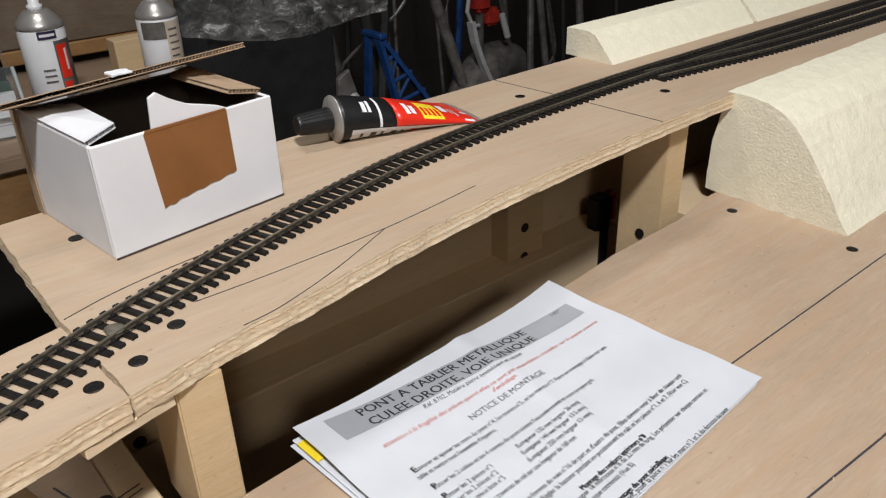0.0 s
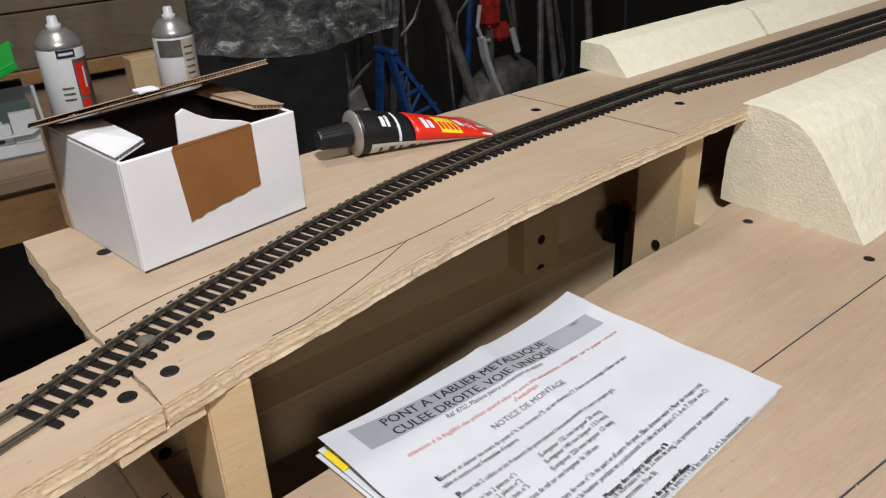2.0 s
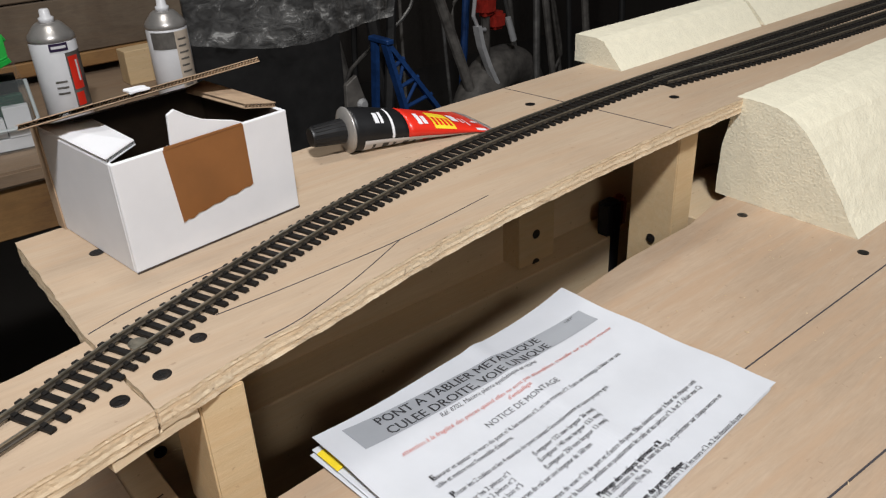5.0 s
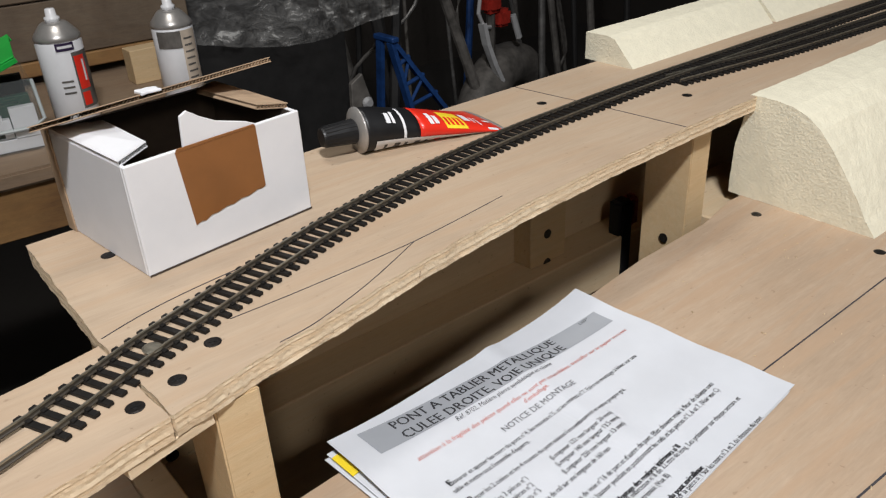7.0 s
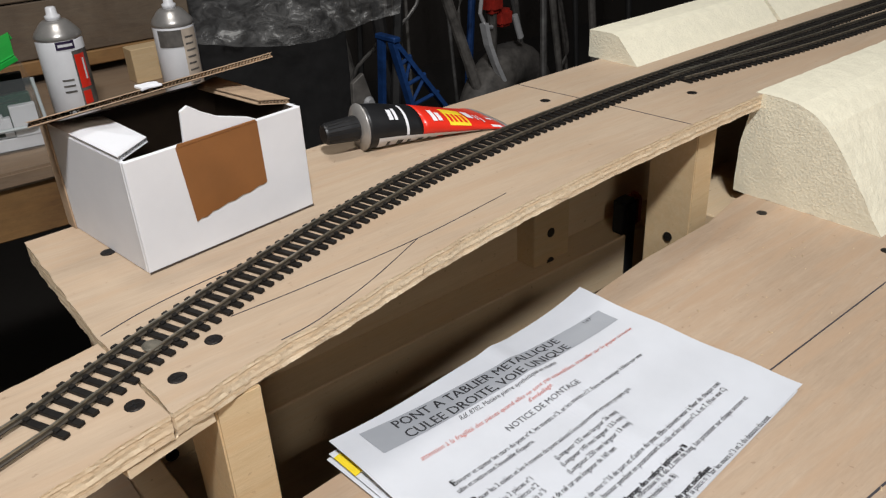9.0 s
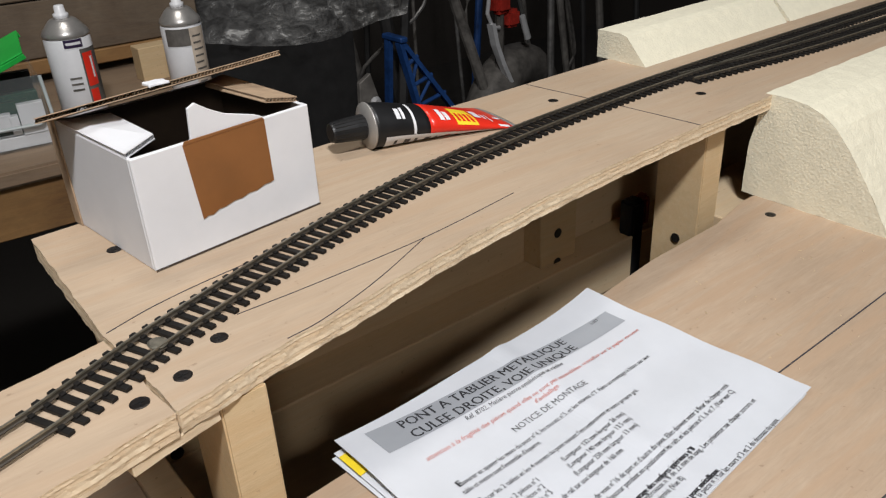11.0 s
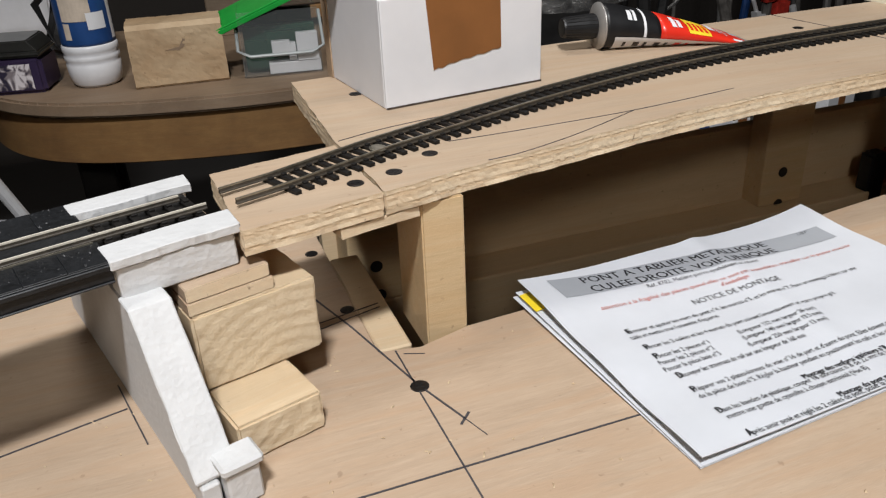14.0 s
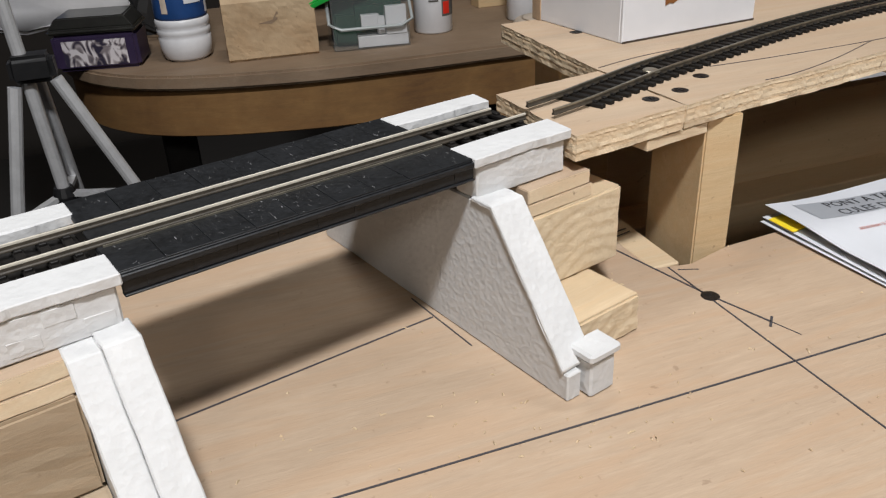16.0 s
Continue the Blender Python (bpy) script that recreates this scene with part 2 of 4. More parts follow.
# ---------------- the room ----------------
def room_plane(name, x0, x1, y0, y1, z0, z1, mat, label):
    return tagged(link_mesh(name, block(x0, x1, y0, y1, z0, z1, 0), mat), label, "room", kind="structure")


room_plane("floor", -3.2, 4.2, -2.2, 3.4, -1.0, -0.9, M["floor"], "dark dusty concrete cellar floor")
room_plane("ceiling", -3.2, 4.2, -2.2, 3.4, 1.7, 1.8, M["wall"], "plain dark cellar ceiling above the workbench")
room_plane("wall_north", -3.2, 4.2, 3.3, 3.4, -0.9, 1.7, M["wall"], "dark rough cellar wall behind the clutter")
room_plane("wall_south", -3.2, 4.2, -2.2, -2.1, -0.9, 1.7, M["wall"], "dark rough cellar wall")
room_plane("wall_west", -3.2, -3.1, -2.1, 3.3, -0.9, 1.7, M["wall"], "dark rough cellar wall")
room_plane("wall_east", 4.1, 4.2, -2.1, 3.3, -0.9, 1.7, M["wall"], "dark rough cellar wall")

# ---------------- boards ----------------
# lower plywood board, in sheets that butt at the seam beside the paper
baseboard = thing("baseboard", None, "large plywood baseboard with pencil lines and screws", "baseboard")
EDGE = [(0.012, 0.090), (0.042, 0.0985), (0.08, 0.101), (0.364, 0.134), (0.448, 0.136), (0.50, 0.146), (1.6, 0.17)]
part("sheet", prism([(-1.0, -0.9), (1.6, -0.9)] + EDGE[::-1] + [(-0.009, 0.094), (-0.009, 0.248), (-0.16, 0.240), (-1.0, 0.19)], -0.012, 0.0, "z", 0.0005), M["ply"], baseboard)


def pencil(points, w=0.0007, name="pencil_line", parent=None, z=0.0):
    path = [(p[0], p[1], z + 0.0001) for p in points]
    return part(name, sweep(path, [(-w / 2, -0.0002), (w / 2, -0.0002), (w / 2, 0.0002), (-w / 2, 0.0002)]), M["ink"], parent or baseboard)


pencil([(-0.75, -0.001), (0.09, 0.0)], 0.0009)
pencil([(0.28, 0.0), (1.4, 0.0)], 0.0009)
pencil([(0.10, -0.082), (0.243, -0.083), (0.311, -0.087), (0.9, -0.09)], 0.0011)
pencil([(-0.52, 0.0), (-0.251, 0.067), (-0.13, 0.097)], 0.0009)
pencil([(-0.001, 0.091), (0.0, 0.0), (0.002, -0.25)], 0.0008)
pencil([(-0.030, 0.166), (-0.016, 0.122), (0.0008, 0.059), (0.0116, 0.0285)], 0.0010)
pencil([(0.0116, 0.0285), (0.0165, 0.0145)], 0.0004)
pencil([(0.0150, 0.0318), (0.0086, 0.0252)], 0.0012)
pencil([(-0.134, 0.118), (-0.122, 0.067)], 0.0007)
pencil([(0.002, 0.087), (0.012, 0.083)], 0.0005)
pencil([(-0.034, 0.132), (0.004, 0.140)], 0.0006)
pencil([(-0.034, 0.126), (0.004, 0.136)], 0.0006)


def screw_thing(x, y, z, r=0.0042, m=None, label="blackened countersunk screw head sunk in the plywood"):
    s = thing("screw", m or pose(x, y, z, 0, 0, 37 * (x + y) * 100), label, "screw", "screws in the boards")
    part("head", lathe([(r * 0.3, -0.004), (r, -0.0002), (r, 0.0002), (r * 0.85, 0.0004)], 20), M["screw"], s)
    part("cross_slot", join(block(-r * 0.55, r * 0.55, -0.0004, 0.0004, 0.0003, 0.0006, 0), block(-0.0004, 0.0004, -r * 0.55, r * 0.55, 0.0003, 0.0006, 0)), M["black_plastic"], s)
    return s


for x, y, r in ((0.4922, 0.1161, 0.0042), (0.4984, 0.0197, 0.0042), (0.0008, 0.0586, 0.0046), (0.392, -0.088, 0.004), (-0.0136, 0.1401, 0.004), (-0.0175, 0.2152, 0.004)):
    screw_thing(x, y, 0.0, r)

# upper board: the long curved deck and the short piece at its end
NEAR = [(0.0, 0.0905), (0.048, 0.1015), (0.092, 0.1085), (0.156, 0.1205), (0.201, 0.127), (0.253, 0.1325), (0.306, 0.1365), (0.37, 0.1395), (0.439, 0.142), (0.514, 0.1435), (0.7, 0.145), (1.0, 0.150), (1.9, 0.16)]
upper = thing("upper_board", None, "long narrow plywood deck with rough sawn curved edge", "plywood board")


def spline(points, per=6):
    out = []
    pts = [Vector((*p, 0)) if len(p) == 2 else Vector(p) for p in points]
    for i in range(len(pts) - 1):
        p0, p1, p2, p3 = pts[max(i - 1, 0)], pts[i], pts[i + 1], pts[min(i + 2, len(pts) - 1)]
        for k in range(per):
            t = k / per
            out.append(0.5 * (2 * p1 + (p2 - p0) * t + (2 * p0 - 5 * p1 + 4 * p2 - p3) * t * t + (3 * p1 - p0 - 3 * p2 + p3) * t ** 3))
    out.append(pts[-1])
    return out


near_edge = [(p.x, p.y + 0.0008 * noise.noise((p.x * 90, 0, 0))) for p in spline(NEAR, 10)]


def ply_board(name, outline, z0, z1, parent, top, edge):
    """A sheet whose sawn edge is a strip of uneven rows: face ply, glue line, pale core, back ply."""
    fine = []
    pts = [Vector((*p, 0)) for p in outline]
    for p, q in zip(pts, pts[1:] + pts[:1]):
        n = max(1, min(200, int((q - p).length / 0.0014)))
        if p.x > 0.75 or p.y > 0.3:
            n = 1
        inw = (q - p).normalized().cross(Vector((0, 0, 1)))
        fine += [(p.lerp(q, i / n), inw) for i in range(n)]
    levels = [(0.0, 0.0, 1), (0.0012, 0.0005, 1), (0.0022, 0.0004, 2), (0.0030, 0.0007, 2), (0.0042, -0.0001, 1), (0.0060, 0.0003, 1), (0.0078, -0.0002, 1), (0.0090, 0.0006, 2), (0.0100, 0.0003, 1), (z1 - z0, 0.0, 1)]
    bm = bmesh.new()
    rings = []
    for k, (dz, sink, slot) in enumerate(levels):
        ring = []
        for c, inw in fine:
            rag = 0.0010 * noise.noise((c.x * 70, c.y * 70, dz * 25)) + 0.0004 * noise.noise((c.x * 420, c.y * 420, k * 3.3)) + 0.45 * sink
            if k in (0, len(levels) - 1):
                rag = 0.0009 * noise.noise((c.x * 70, c.y * 70, dz * 60)) + 0.0004 * noise.noise((c.x * 420, c.y * 420, k * 3.3))
            ring.append(bm.verts.new((c.x - inw.x * rag, c.y - inw.y * rag, z1 - dz)))
        rings.append(ring)
    n = len(fine)
    for (ra, rb), lv in zip(zip(rings, rings[1:]), levels):
        for i in range(n):
            f = bm.faces.new((ra[i], ra[(i + 1) % n], rb[(i + 1) % n], rb[i]))
            f.material_index = lv[2]
    bm.faces.new(rings[0])
    bm.faces.new(rings[-1][::-1])
    bmesh.ops.recalc_face_normals(bm, faces=bm.faces[:])
    part(name, bm, [top, edge, M["ply_dark"]], parent)


ply_board("plywood_sheet", near_edge + [(1.9, 0.34), (0.5, 0.309), (0.2, 0.3075), (-0.003, 0.298), (-0.0045, 0.163)], 0.076, H, upper, M["ply_upper"], M["ply_edge"])
upper_end = thing("upper_board_end", None, "short plywood end piece carrying two bare rail ends", "plywood board")
ply_board("plywood_sheet", [(-0.0665, 0.0765), (-0.0015, 0.0900), (-0.006, 0.162), (-0.0725, 0.149)], 0.076, H, upper_end, M["ply_upper"], M["ply_edge"])
for x, y in ((-0.0098, 0.1058), (0.0109, 0.1114), (0.0350, 0.1275), (0.0288, 0.2500), (0.3875, 0.2594), (0.482, 0.186)):
    screw_thing(x, y, H)
pencil([(0.404, 0.3075), (0.413, 0.224), (0.419, 0.142)], 0.0006, parent=upper, z=H)
pencil(spline([(-0.003, 0.167), (0.02, 0.1745), (0.045, 0.1795), (0.075, 0.183)]), 0.0005, parent=upper, z=H)
pencil(spline([(0.050, 0.1400), (0.094, 0.1392), (0.166, 0.1410), (0.24, 0.150)]), 0.0004, parent=upper, z=H)
pencil(spline([(0.058, 0.1055), (0.080, 0.1085), (0.119, 0.1212), (0.163, 0.1405)]), 0.0004, parent=upper, z=H)

# ---------------- posts and frame under the upper board ----------------


def timber(name, x0, x1, y0, y1, z0, z1, mat, label, turn=0.0, category="timber post", group=""):
    cx, cy = (x0 + x1) / 2, (y0 + y1) / 2
    t = thing(name, pose(cx, cy, z0, 0, 0, turn), label, category, group)
    bm = block(x0 - cx, x1 - cx, y0 - cy, y1 - cy, 0, z1 - z0, 0.0009, 2)
    part("beam", bm, mat, t)
    return t


timber("timber_post", 0.0192, 0.0415, 0.0985, 0.1430, -0.012, 0.0755, M["pine"], "raw pine post holding up the plywood deck", 0)
timber("timber_post", 0.4485, 0.4755, 0.155, 0.197, -0.15, 0.076, M["pine"], "raw pine post screwed to the frame", 3)
part_ply = thing("plywood_offcut", pose(0.0105, 0.0985, 0.0695, 0, 0, 13), "thin splintered plywood packing strip under the deck", "plywood strip")
part("strip", roughen(block(-0.035, 0.007, -0.004, 0.03, 0, 0.0055, 0.0004), 0.0008, 120, 2), M["ply_edge"], part_ply)
frame_t = thing("bench_frame", None, "pine bench frame with plywood back panel in shadow", "bench frame")
part("back_panel", block(0.0, 1.5, 0.272, 0.284, -0.32, 0.008, 0.0005), M["frame_wood"], frame_t)
part("bottom_rail", block(0.0, 0.70, 0.236, 0.272, -0.105, -0.058, 0.001), M["frame_wood"], frame_t)
part("upright", block(0.010, 0.050, 0.236, 0.272, -0.0575, 0.0755, 0.001), M["pine"], frame_t)
part("upright", block(0.367, 0.411, 0.250, 0.272, -0.058, 0.0755, 0.001), M["pine"], frame_t)
part("cross_beam", block(-0.0085, 0.0095, 0.0955, 0.205, -0.034, -0.001, 0.001), M["pine_lying"], frame_t)
part("cleat", block(0.478, 0.56, 0.1485, 0.205, -0.034, -0.010, 0.001), M["pine_lying"], frame_t)
part("shelf", block(0.0, 1.5, 0.10, 0.272, -0.33, -0.32, 0.0005), M["frame_wood"], frame_t)
for z in (-0.029, -0.058):
    screw_thing(0, 0, 0, 0.0044, Matrix.Translation((0.3873, 0.2498, z)) @ pose(0, 0, 0, 90, 0, 0), "dark screw hole in the upright")

for x, y, z in ((0.029, 0.2358, -0.030), (0.030, 0.2358, -0.053)):
    screw_thing(0, 0, 0, 0.0044, Matrix.Translation((x, y, z)) @ pose(0, 0, 0, 90, 0, 0), "dark screw hole in the upright")
screw_thing(0, 0, 0, 0.0042, Matrix.Translation((0.4472, 0.1720, -0.0260)) @ pose(0, 0, 0, 0, -90, 0), "dark screw in the side of the post")

# ---------------- track ----------------
CENTRE = [(-0.044, 0.1165), (-0.0145, 0.130), (0.0135, 0.1425), (0.045, 0.154), (0.081, 0.167), (0.1225, 0.181), (0.169, 0.194), (0.221, 0.206), (0.2765, 0.214), (0.336, 0.2195), (0.4025, 0.2225), (0.475, 0.2245), (0.56, 0.224), (0.7, 0.2225), (0.9, 0.219), (1.3, 0.210)]
CENTRE = [(x + 0.64 * k, y + 0.77 * k) for x, y in CENTRE for k in (0.0014 + 0.0026 * min(1, max(0, x) / 0.6),)]
RAIL = [(-0.0010, 0), (0.0010, 0), (0.0010, 0.0005), (0.0005, 0.0009), (0.0004, 0.0019), (0.0005, 0.0021), (0.0005, 0.0028), (-0.0005, 0.0028), (-0.0005, 0.0021), (-0.0004, 0.0019), (-0.0005, 0.0009), (-0.0010, 0.0005)]
GAUGE = 0.0168


def offset_path(points, d):
    out = []
    for i, p in enumerate(points):
        t = (points[min(i + 1, len(points) - 1)] - points[max(i - 1, 0)]).normalized()
        out.append(p + Vector((-t.y, t.x, 0)) * d)
    return out


def along(points, pitch, start=0.0):
    """Places and headings at even steps along a path."""
    out, want, done = [], start, 0.0
    for a, b in zip(points, points[1:]):
        n = (b - a).length
        while want <= done + n:
            out.append((a.lerp(b, (want - done) / n), math.atan2(b.y - a.y, b.x - a.x)))
            want += pitch
        done += n
    return out


sleeper_bm = block(-0.0017, 0.0017, -0.0150, 0.0150, 0, 0.0020, 0.0003)
chairs = [block(-0.0013, 0.0013, s - 0.0026, s + 0.0026, 0.0019, 0.0030, 0.0002) for s in (-GAUGE / 2, GAUGE / 2)]
SLEEPER = bpy.data.meshes.new("sleeper")
_b = join(sleeper_bm, *chairs)
_b.to_mesh(SLEEPER)
_b.free()
SLEEPER.materials.append(M["sleeper"])


def rail_mesh(name, path, parent, head):
    """A rail in two tones: its head in the given colour, web and foot in brown."""
    bm = sweep(path, RAIL)
    bm.normal_update()
    base = min(v.co.z for v in bm.verts)
    for f in bm.faces:
        f.material_index = 0 if f.calc_center_median().z - base > 0.0020 else 1
    return part(name, bm, [head, M["rail_web"]], parent)


def track(name, path, z, label, pitch=0.0074, rails=None, first=0.0, far_x=9.0):
    t = thing(name, None, label, "railway track")
    for d in (-GAUGE / 2, GAUGE / 2):
        p = offset_path(rails or path, d)
        rail_mesh("rail", [(q.x, q.y, z + 0.0021) for q in p], t, M["rail"])
    for p, a in along(path, pitch, first):
        if p.x > far_x:
            break
        s = new("sleeper", SLEEPER)
        s.parent = t
        s.matrix_local = pose(p.x, p.y, z, 0, 0, math.degrees(a) + random.uniform(-1.2, 1.2))
    return t


main_path = spline(CENTRE, 8)
rail_path = [Vector((-0.0680, 0.1088, 0))] + main_path
track("main_track", main_path, H, "black-sleepered model railway track with tarnished rails", rails=rail_path)
BRANCH = [(0.503, 0.216), (0.563, 0.2085), (0.643, 0.1985), (0.743, 0.192), (0.903, 0.186), (1.3, 0.177)]
track("branch_track", spline(BRANCH, 8), H, "branch of model track leaving the turnout", first=0.002)

# ---------------- foam blocks ----------------
big = thing("foam_block", None, "large cream insulation foam block cut to a curved slope", "foam block")
prof = [(0.158, 0.0), (0.032, 0.0), (0.041, 0.0115), (0.0515, 0.028), (0.0635, 0.0445), (0.076, 0.060), (0.0875, 0.073), (0.0995, 0.0815), (0.1125, 0.0862), (0.127, 0.088), (0.149, 0.0885), (0.157, 0.045)]


def foam_bar(profile, x0, x1, step, amount, seed):
    """A cut profile drawn along x in short steps, with an uneven skin."""
    pts = []
    for p, q in zip(profile, profile[1:] + profile[:1]):
        n = max(1, int((Vector(q) - Vector(p)).length / step))
        pts += [(p[0] + (q[0] - p[0]) * i / n, p[1] + (q[1] - p[1]) * i / n) for i in range(n)]
    nx = int((x1 - x0) / step)
    bm = bmesh.new()
    rings = [[bm.verts.new((x0 + (x1 - x0) * i / nx, y, z)) for y, z in pts] for i in range(nx + 1)]
    for a, b2 in zip(rings, rings[1:]):
        for k in range(len(pts)):
            bm.faces.new((a[k], a[(k + 1) % len(pts)], b2[(k + 1) % len(pts)], b2[k]))
    bm.faces.new(rings[0])
    bm.faces.new(rings[-1])
    bmesh.ops.recalc_face_normals(bm, faces=bm.faces[:])
    bm.normal_update()
    for v in bm.verts:
        v.co += v.normal * amount * (noise.noise(v.co * 45 + Vector((seed, 0, 0))) + 0.6 * noise.noise(v.co * 160))
    return bm


part("foam", foam_bar(prof, 0.516, 1.1, 0.004, 0.0006, 0.0), M["foam"], big)
for x0, x1, tall in ((0.513, 0.748, 0.0255), (0.755, 1.15, 0.024)):
    sf = thing("foam_strip", None, "cream foam strip with a sloping top lying on the deck", "foam strip", "foam strips")
    part("foam", foam_bar([(0.266, H), (0.3235, H), (0.3235, H + tall), (0.297, H + tall), (0.289, H + tall - 0.002)], x0, x1, 0.005, 0.0003, x0), M["foam"], sf)

# ---------------- cardboard box ----------------
BX = pose(0.0368, 0.2075, H, 0, 0, 7.0)
L, D, T = 0.109, 0.0935, 0.0632
carton = thing("cardboard_box", BX, "small opened white cardboard box with torn brown tape", "cardboard box")
part("front_wall", block(0, L, 0, 0.0025, 0, T, 0.0006), M["white_card"], carton)
part("back_wall", block(0, L, D - 0.0025, D, 0, T, 0.0006), M["white_card"], carton)
part("side_wall", block(0, 0.0025, 0.0026, D - 0.0026, 0, T, 0.0006), M["white_card"], carton)
part("side_wall", block(L - 0.0025, L, 0.0026, D - 0.0026, 0, T, 0.0006), M["white_card"], carton)
# bottom in the dark shade colour, not in white card
part("bottom", block(0.0026, L - 0.0026, 0.0026, D - 0.0026, 0.0005, 0.003, 0.0), M["box_shade"], carton)

# ---------------- instruction sheet ----------------
P00, P10, P01, P11 = Vector((0.0868, -0.0388, 0)), Vector((0.3070, -0.0205, 0)), Vector((0.0775, 0.1130, 0)), Vector((0.2860, 0.1275, 0))
sheet = thing("instruction_sheet", None, "folded white printed assembly instruction sheet", "paper sheet")


def paper_flat(s, t):
    return P00 * (1 - s) * (1 - t) + P10 * s * (1 - t) + P01 * (1 - s) * t + P11 * s * t


def paper_height(s, t):
    """s across the lines, t from the foot to the head of the page: curled corners and two soft creases."""
    head = max(0.0, t) ** 1.5
    z = 0.0032 + 0.0022 * t + head * (0.0065 * (1 - min(1, max(0, s))) ** 3 + 0.0050 * max(0, s) ** 8)
    z += 0.0016 * math.exp(-((s - 0.53 - 0.05 * t) / 0.035) ** 2) * (0.3 + 0.7 * t)
    z += 0.0034 * (1 - min(1, max(0, s))) ** 5 * (1 - t) ** 3
    return z + 0.0007 * math.sin(10 * s + 3 * t) * t + 0.0005 * math.sin(17 * t + 4 * s)


def on_paper(s, t, up=0.0):
    p = paper_flat(s, t)
    return Vector((p.x, p.y, paper_height(s, t) + up))


def paper_grid(n, m, f, thick=0.0003):
    bm = bmesh.new()
    g = [[bm.verts.new(f(i / n, j / m)) for j in range(m + 1)] for i in range(n + 1)]
    for i in range(n):
        for j in range(m):
            bm.faces.new((g[i][j], g[i + 1][j], g[i + 1][j + 1], g[i][j + 1]))
    low = [[bm.verts.new(v.co - Vector((0, 0, thick))) for v in row] for row in g]
    for i in range(n):
        for j in range(m):
            bm.faces.new((low[i][j], low[i][j + 1], low[i + 1][j + 1], low[i + 1][j]))
    for i in range(n):
        bm.faces.new((g[i][0], low[i][0], low[i + 1][0], g[i + 1][0]))
        bm.faces.new((g[i][m], g[i + 1][m], low[i + 1][m], low[i][m]))
    for j in range(m):
        bm.faces.new((g[0][j], g[0][j + 1], low[0][j + 1], low[0][j]))
        bm.faces.new((g[n][j], low[n][j], low[n][j + 1], g[n][j + 1]))
    bmesh.ops.recalc_face_normals(bm, faces=bm.faces[:])
    return bm


part("top_leaf", paper_grid(80, 60, on_paper), M["paper"], sheet)
part("lower_leaf", paper_grid(30, 20, lambda s, t: paper_flat(s * 0.97, t * 0.985) + Vector((-0.004 * t, 0.0, 0.0007 + 0.0020 * t * (1 - s)))), M["paper"], sheet)

# ---------------- bridge ----------------
BR = pose(-0.0835, 0.1113, 0, 0, 0, 16.0)
bridge = thing("model_bridge", BR, "black plastic model girder bridge carrying a single track", "model bridge")
VC = 0.003  # the deck's middle line; the rails run on the bridge's own axis
part("deck", block(-0.188, -0.044, VC - 0.0355, VC + 0.0355, 0.0875, 0.0892, 0.0004), M["deck"], bridge)
for y in (VC - 0.0338, VC + 0.0338):
    part("girder", block(-0.187, -0.045, y - 0.0010, y + 0.0010, 0.0812, 0.0874, 0.0003), M["deck"], bridge)
    part("flange", block(-0.187, -0.045, y - 0.0018, y + 0.0018, 0.0802, 0.0811, 0.0003), M["deck"], bridge)
    for k in range(9):
        part("stiffener", block(-0.179 + 0.0155 * k, -0.1782 + 0.0155 * k, y - 0.0012, y + 0.0012, 0.0813, 0.0873, 0), M["deck"], bridge)
part("edge_lip", block(-0.188, -0.044, VC - 0.0366, VC - 0.0356, 0.0862, 0.0886, 0.0004), M["deck"], bridge)
part("edge_lip", block(-0.188, -0.044, VC + 0.0356, VC + 0.0366, 0.0862, 0.0886, 0.0004), M["deck"], bridge)
for y0, y1 in ((VC - 0.0353, -0.0118), (0.0118, VC + 0.0353)):
    for k in range(9):
        x0 = -0.1878 + 0.0159 * k
        part("deck_plate", block(x0, x0 + 0.0158, y0, y1, 0.0893, 0.0897 + 0.0001 * (k % 2), 0.00015), M["deck"], bridge)
for d, end in ((-GAUGE / 2, 0.0035), (GAUGE / 2, -0.003)):
    rail_mesh("rail", [(-0.33, d, 0.0893), (end, d, 0.0893)], bridge, M["rail_bright"])
    part("check_rail", sweep([(-0.186, d * 1.36, 0.0893), (-0.046, d * 1.36, 0.0893)], [(-0.0003, 0), (0.0003, 0), (0.0003, 0.0010), (-0.0003, 0.0010)]), M["rail"], bridge)
rnd2 = random.Random(11)
speck = bmesh.new()
for k in range(300):
    x, y = rnd2.uniform(-0.186, -0.046), rnd2.choice((rnd2.uniform(VC - 0.0348, -0.0124), rnd2.uniform(0.0124, VC + 0.0348)))
    a, n, w = rnd2.choice((1.5, 1.7, rnd2.uniform(0, 6.3))), rnd2.choice((0.0001, 0.0002, 0.0002, 0.0009)) * rnd2.uniform(0.6, 1.5), rnd2.uniform(0.00005, 0.00016)
    c, s = math.cos(a), math.sin(a)
    v = [speck.verts.new((x + c * p * n - s * q * w, y + s * p * n + c * q * w, 0.08986)) for p, q in ((-1, -1), (1, -1), (1, 1), (-1, 1))]
    speck.faces.new(v)
tagged(part("dust_specks", speck, M["dust"], bridge, "pale dust specks and scratches"), kind="stuff")


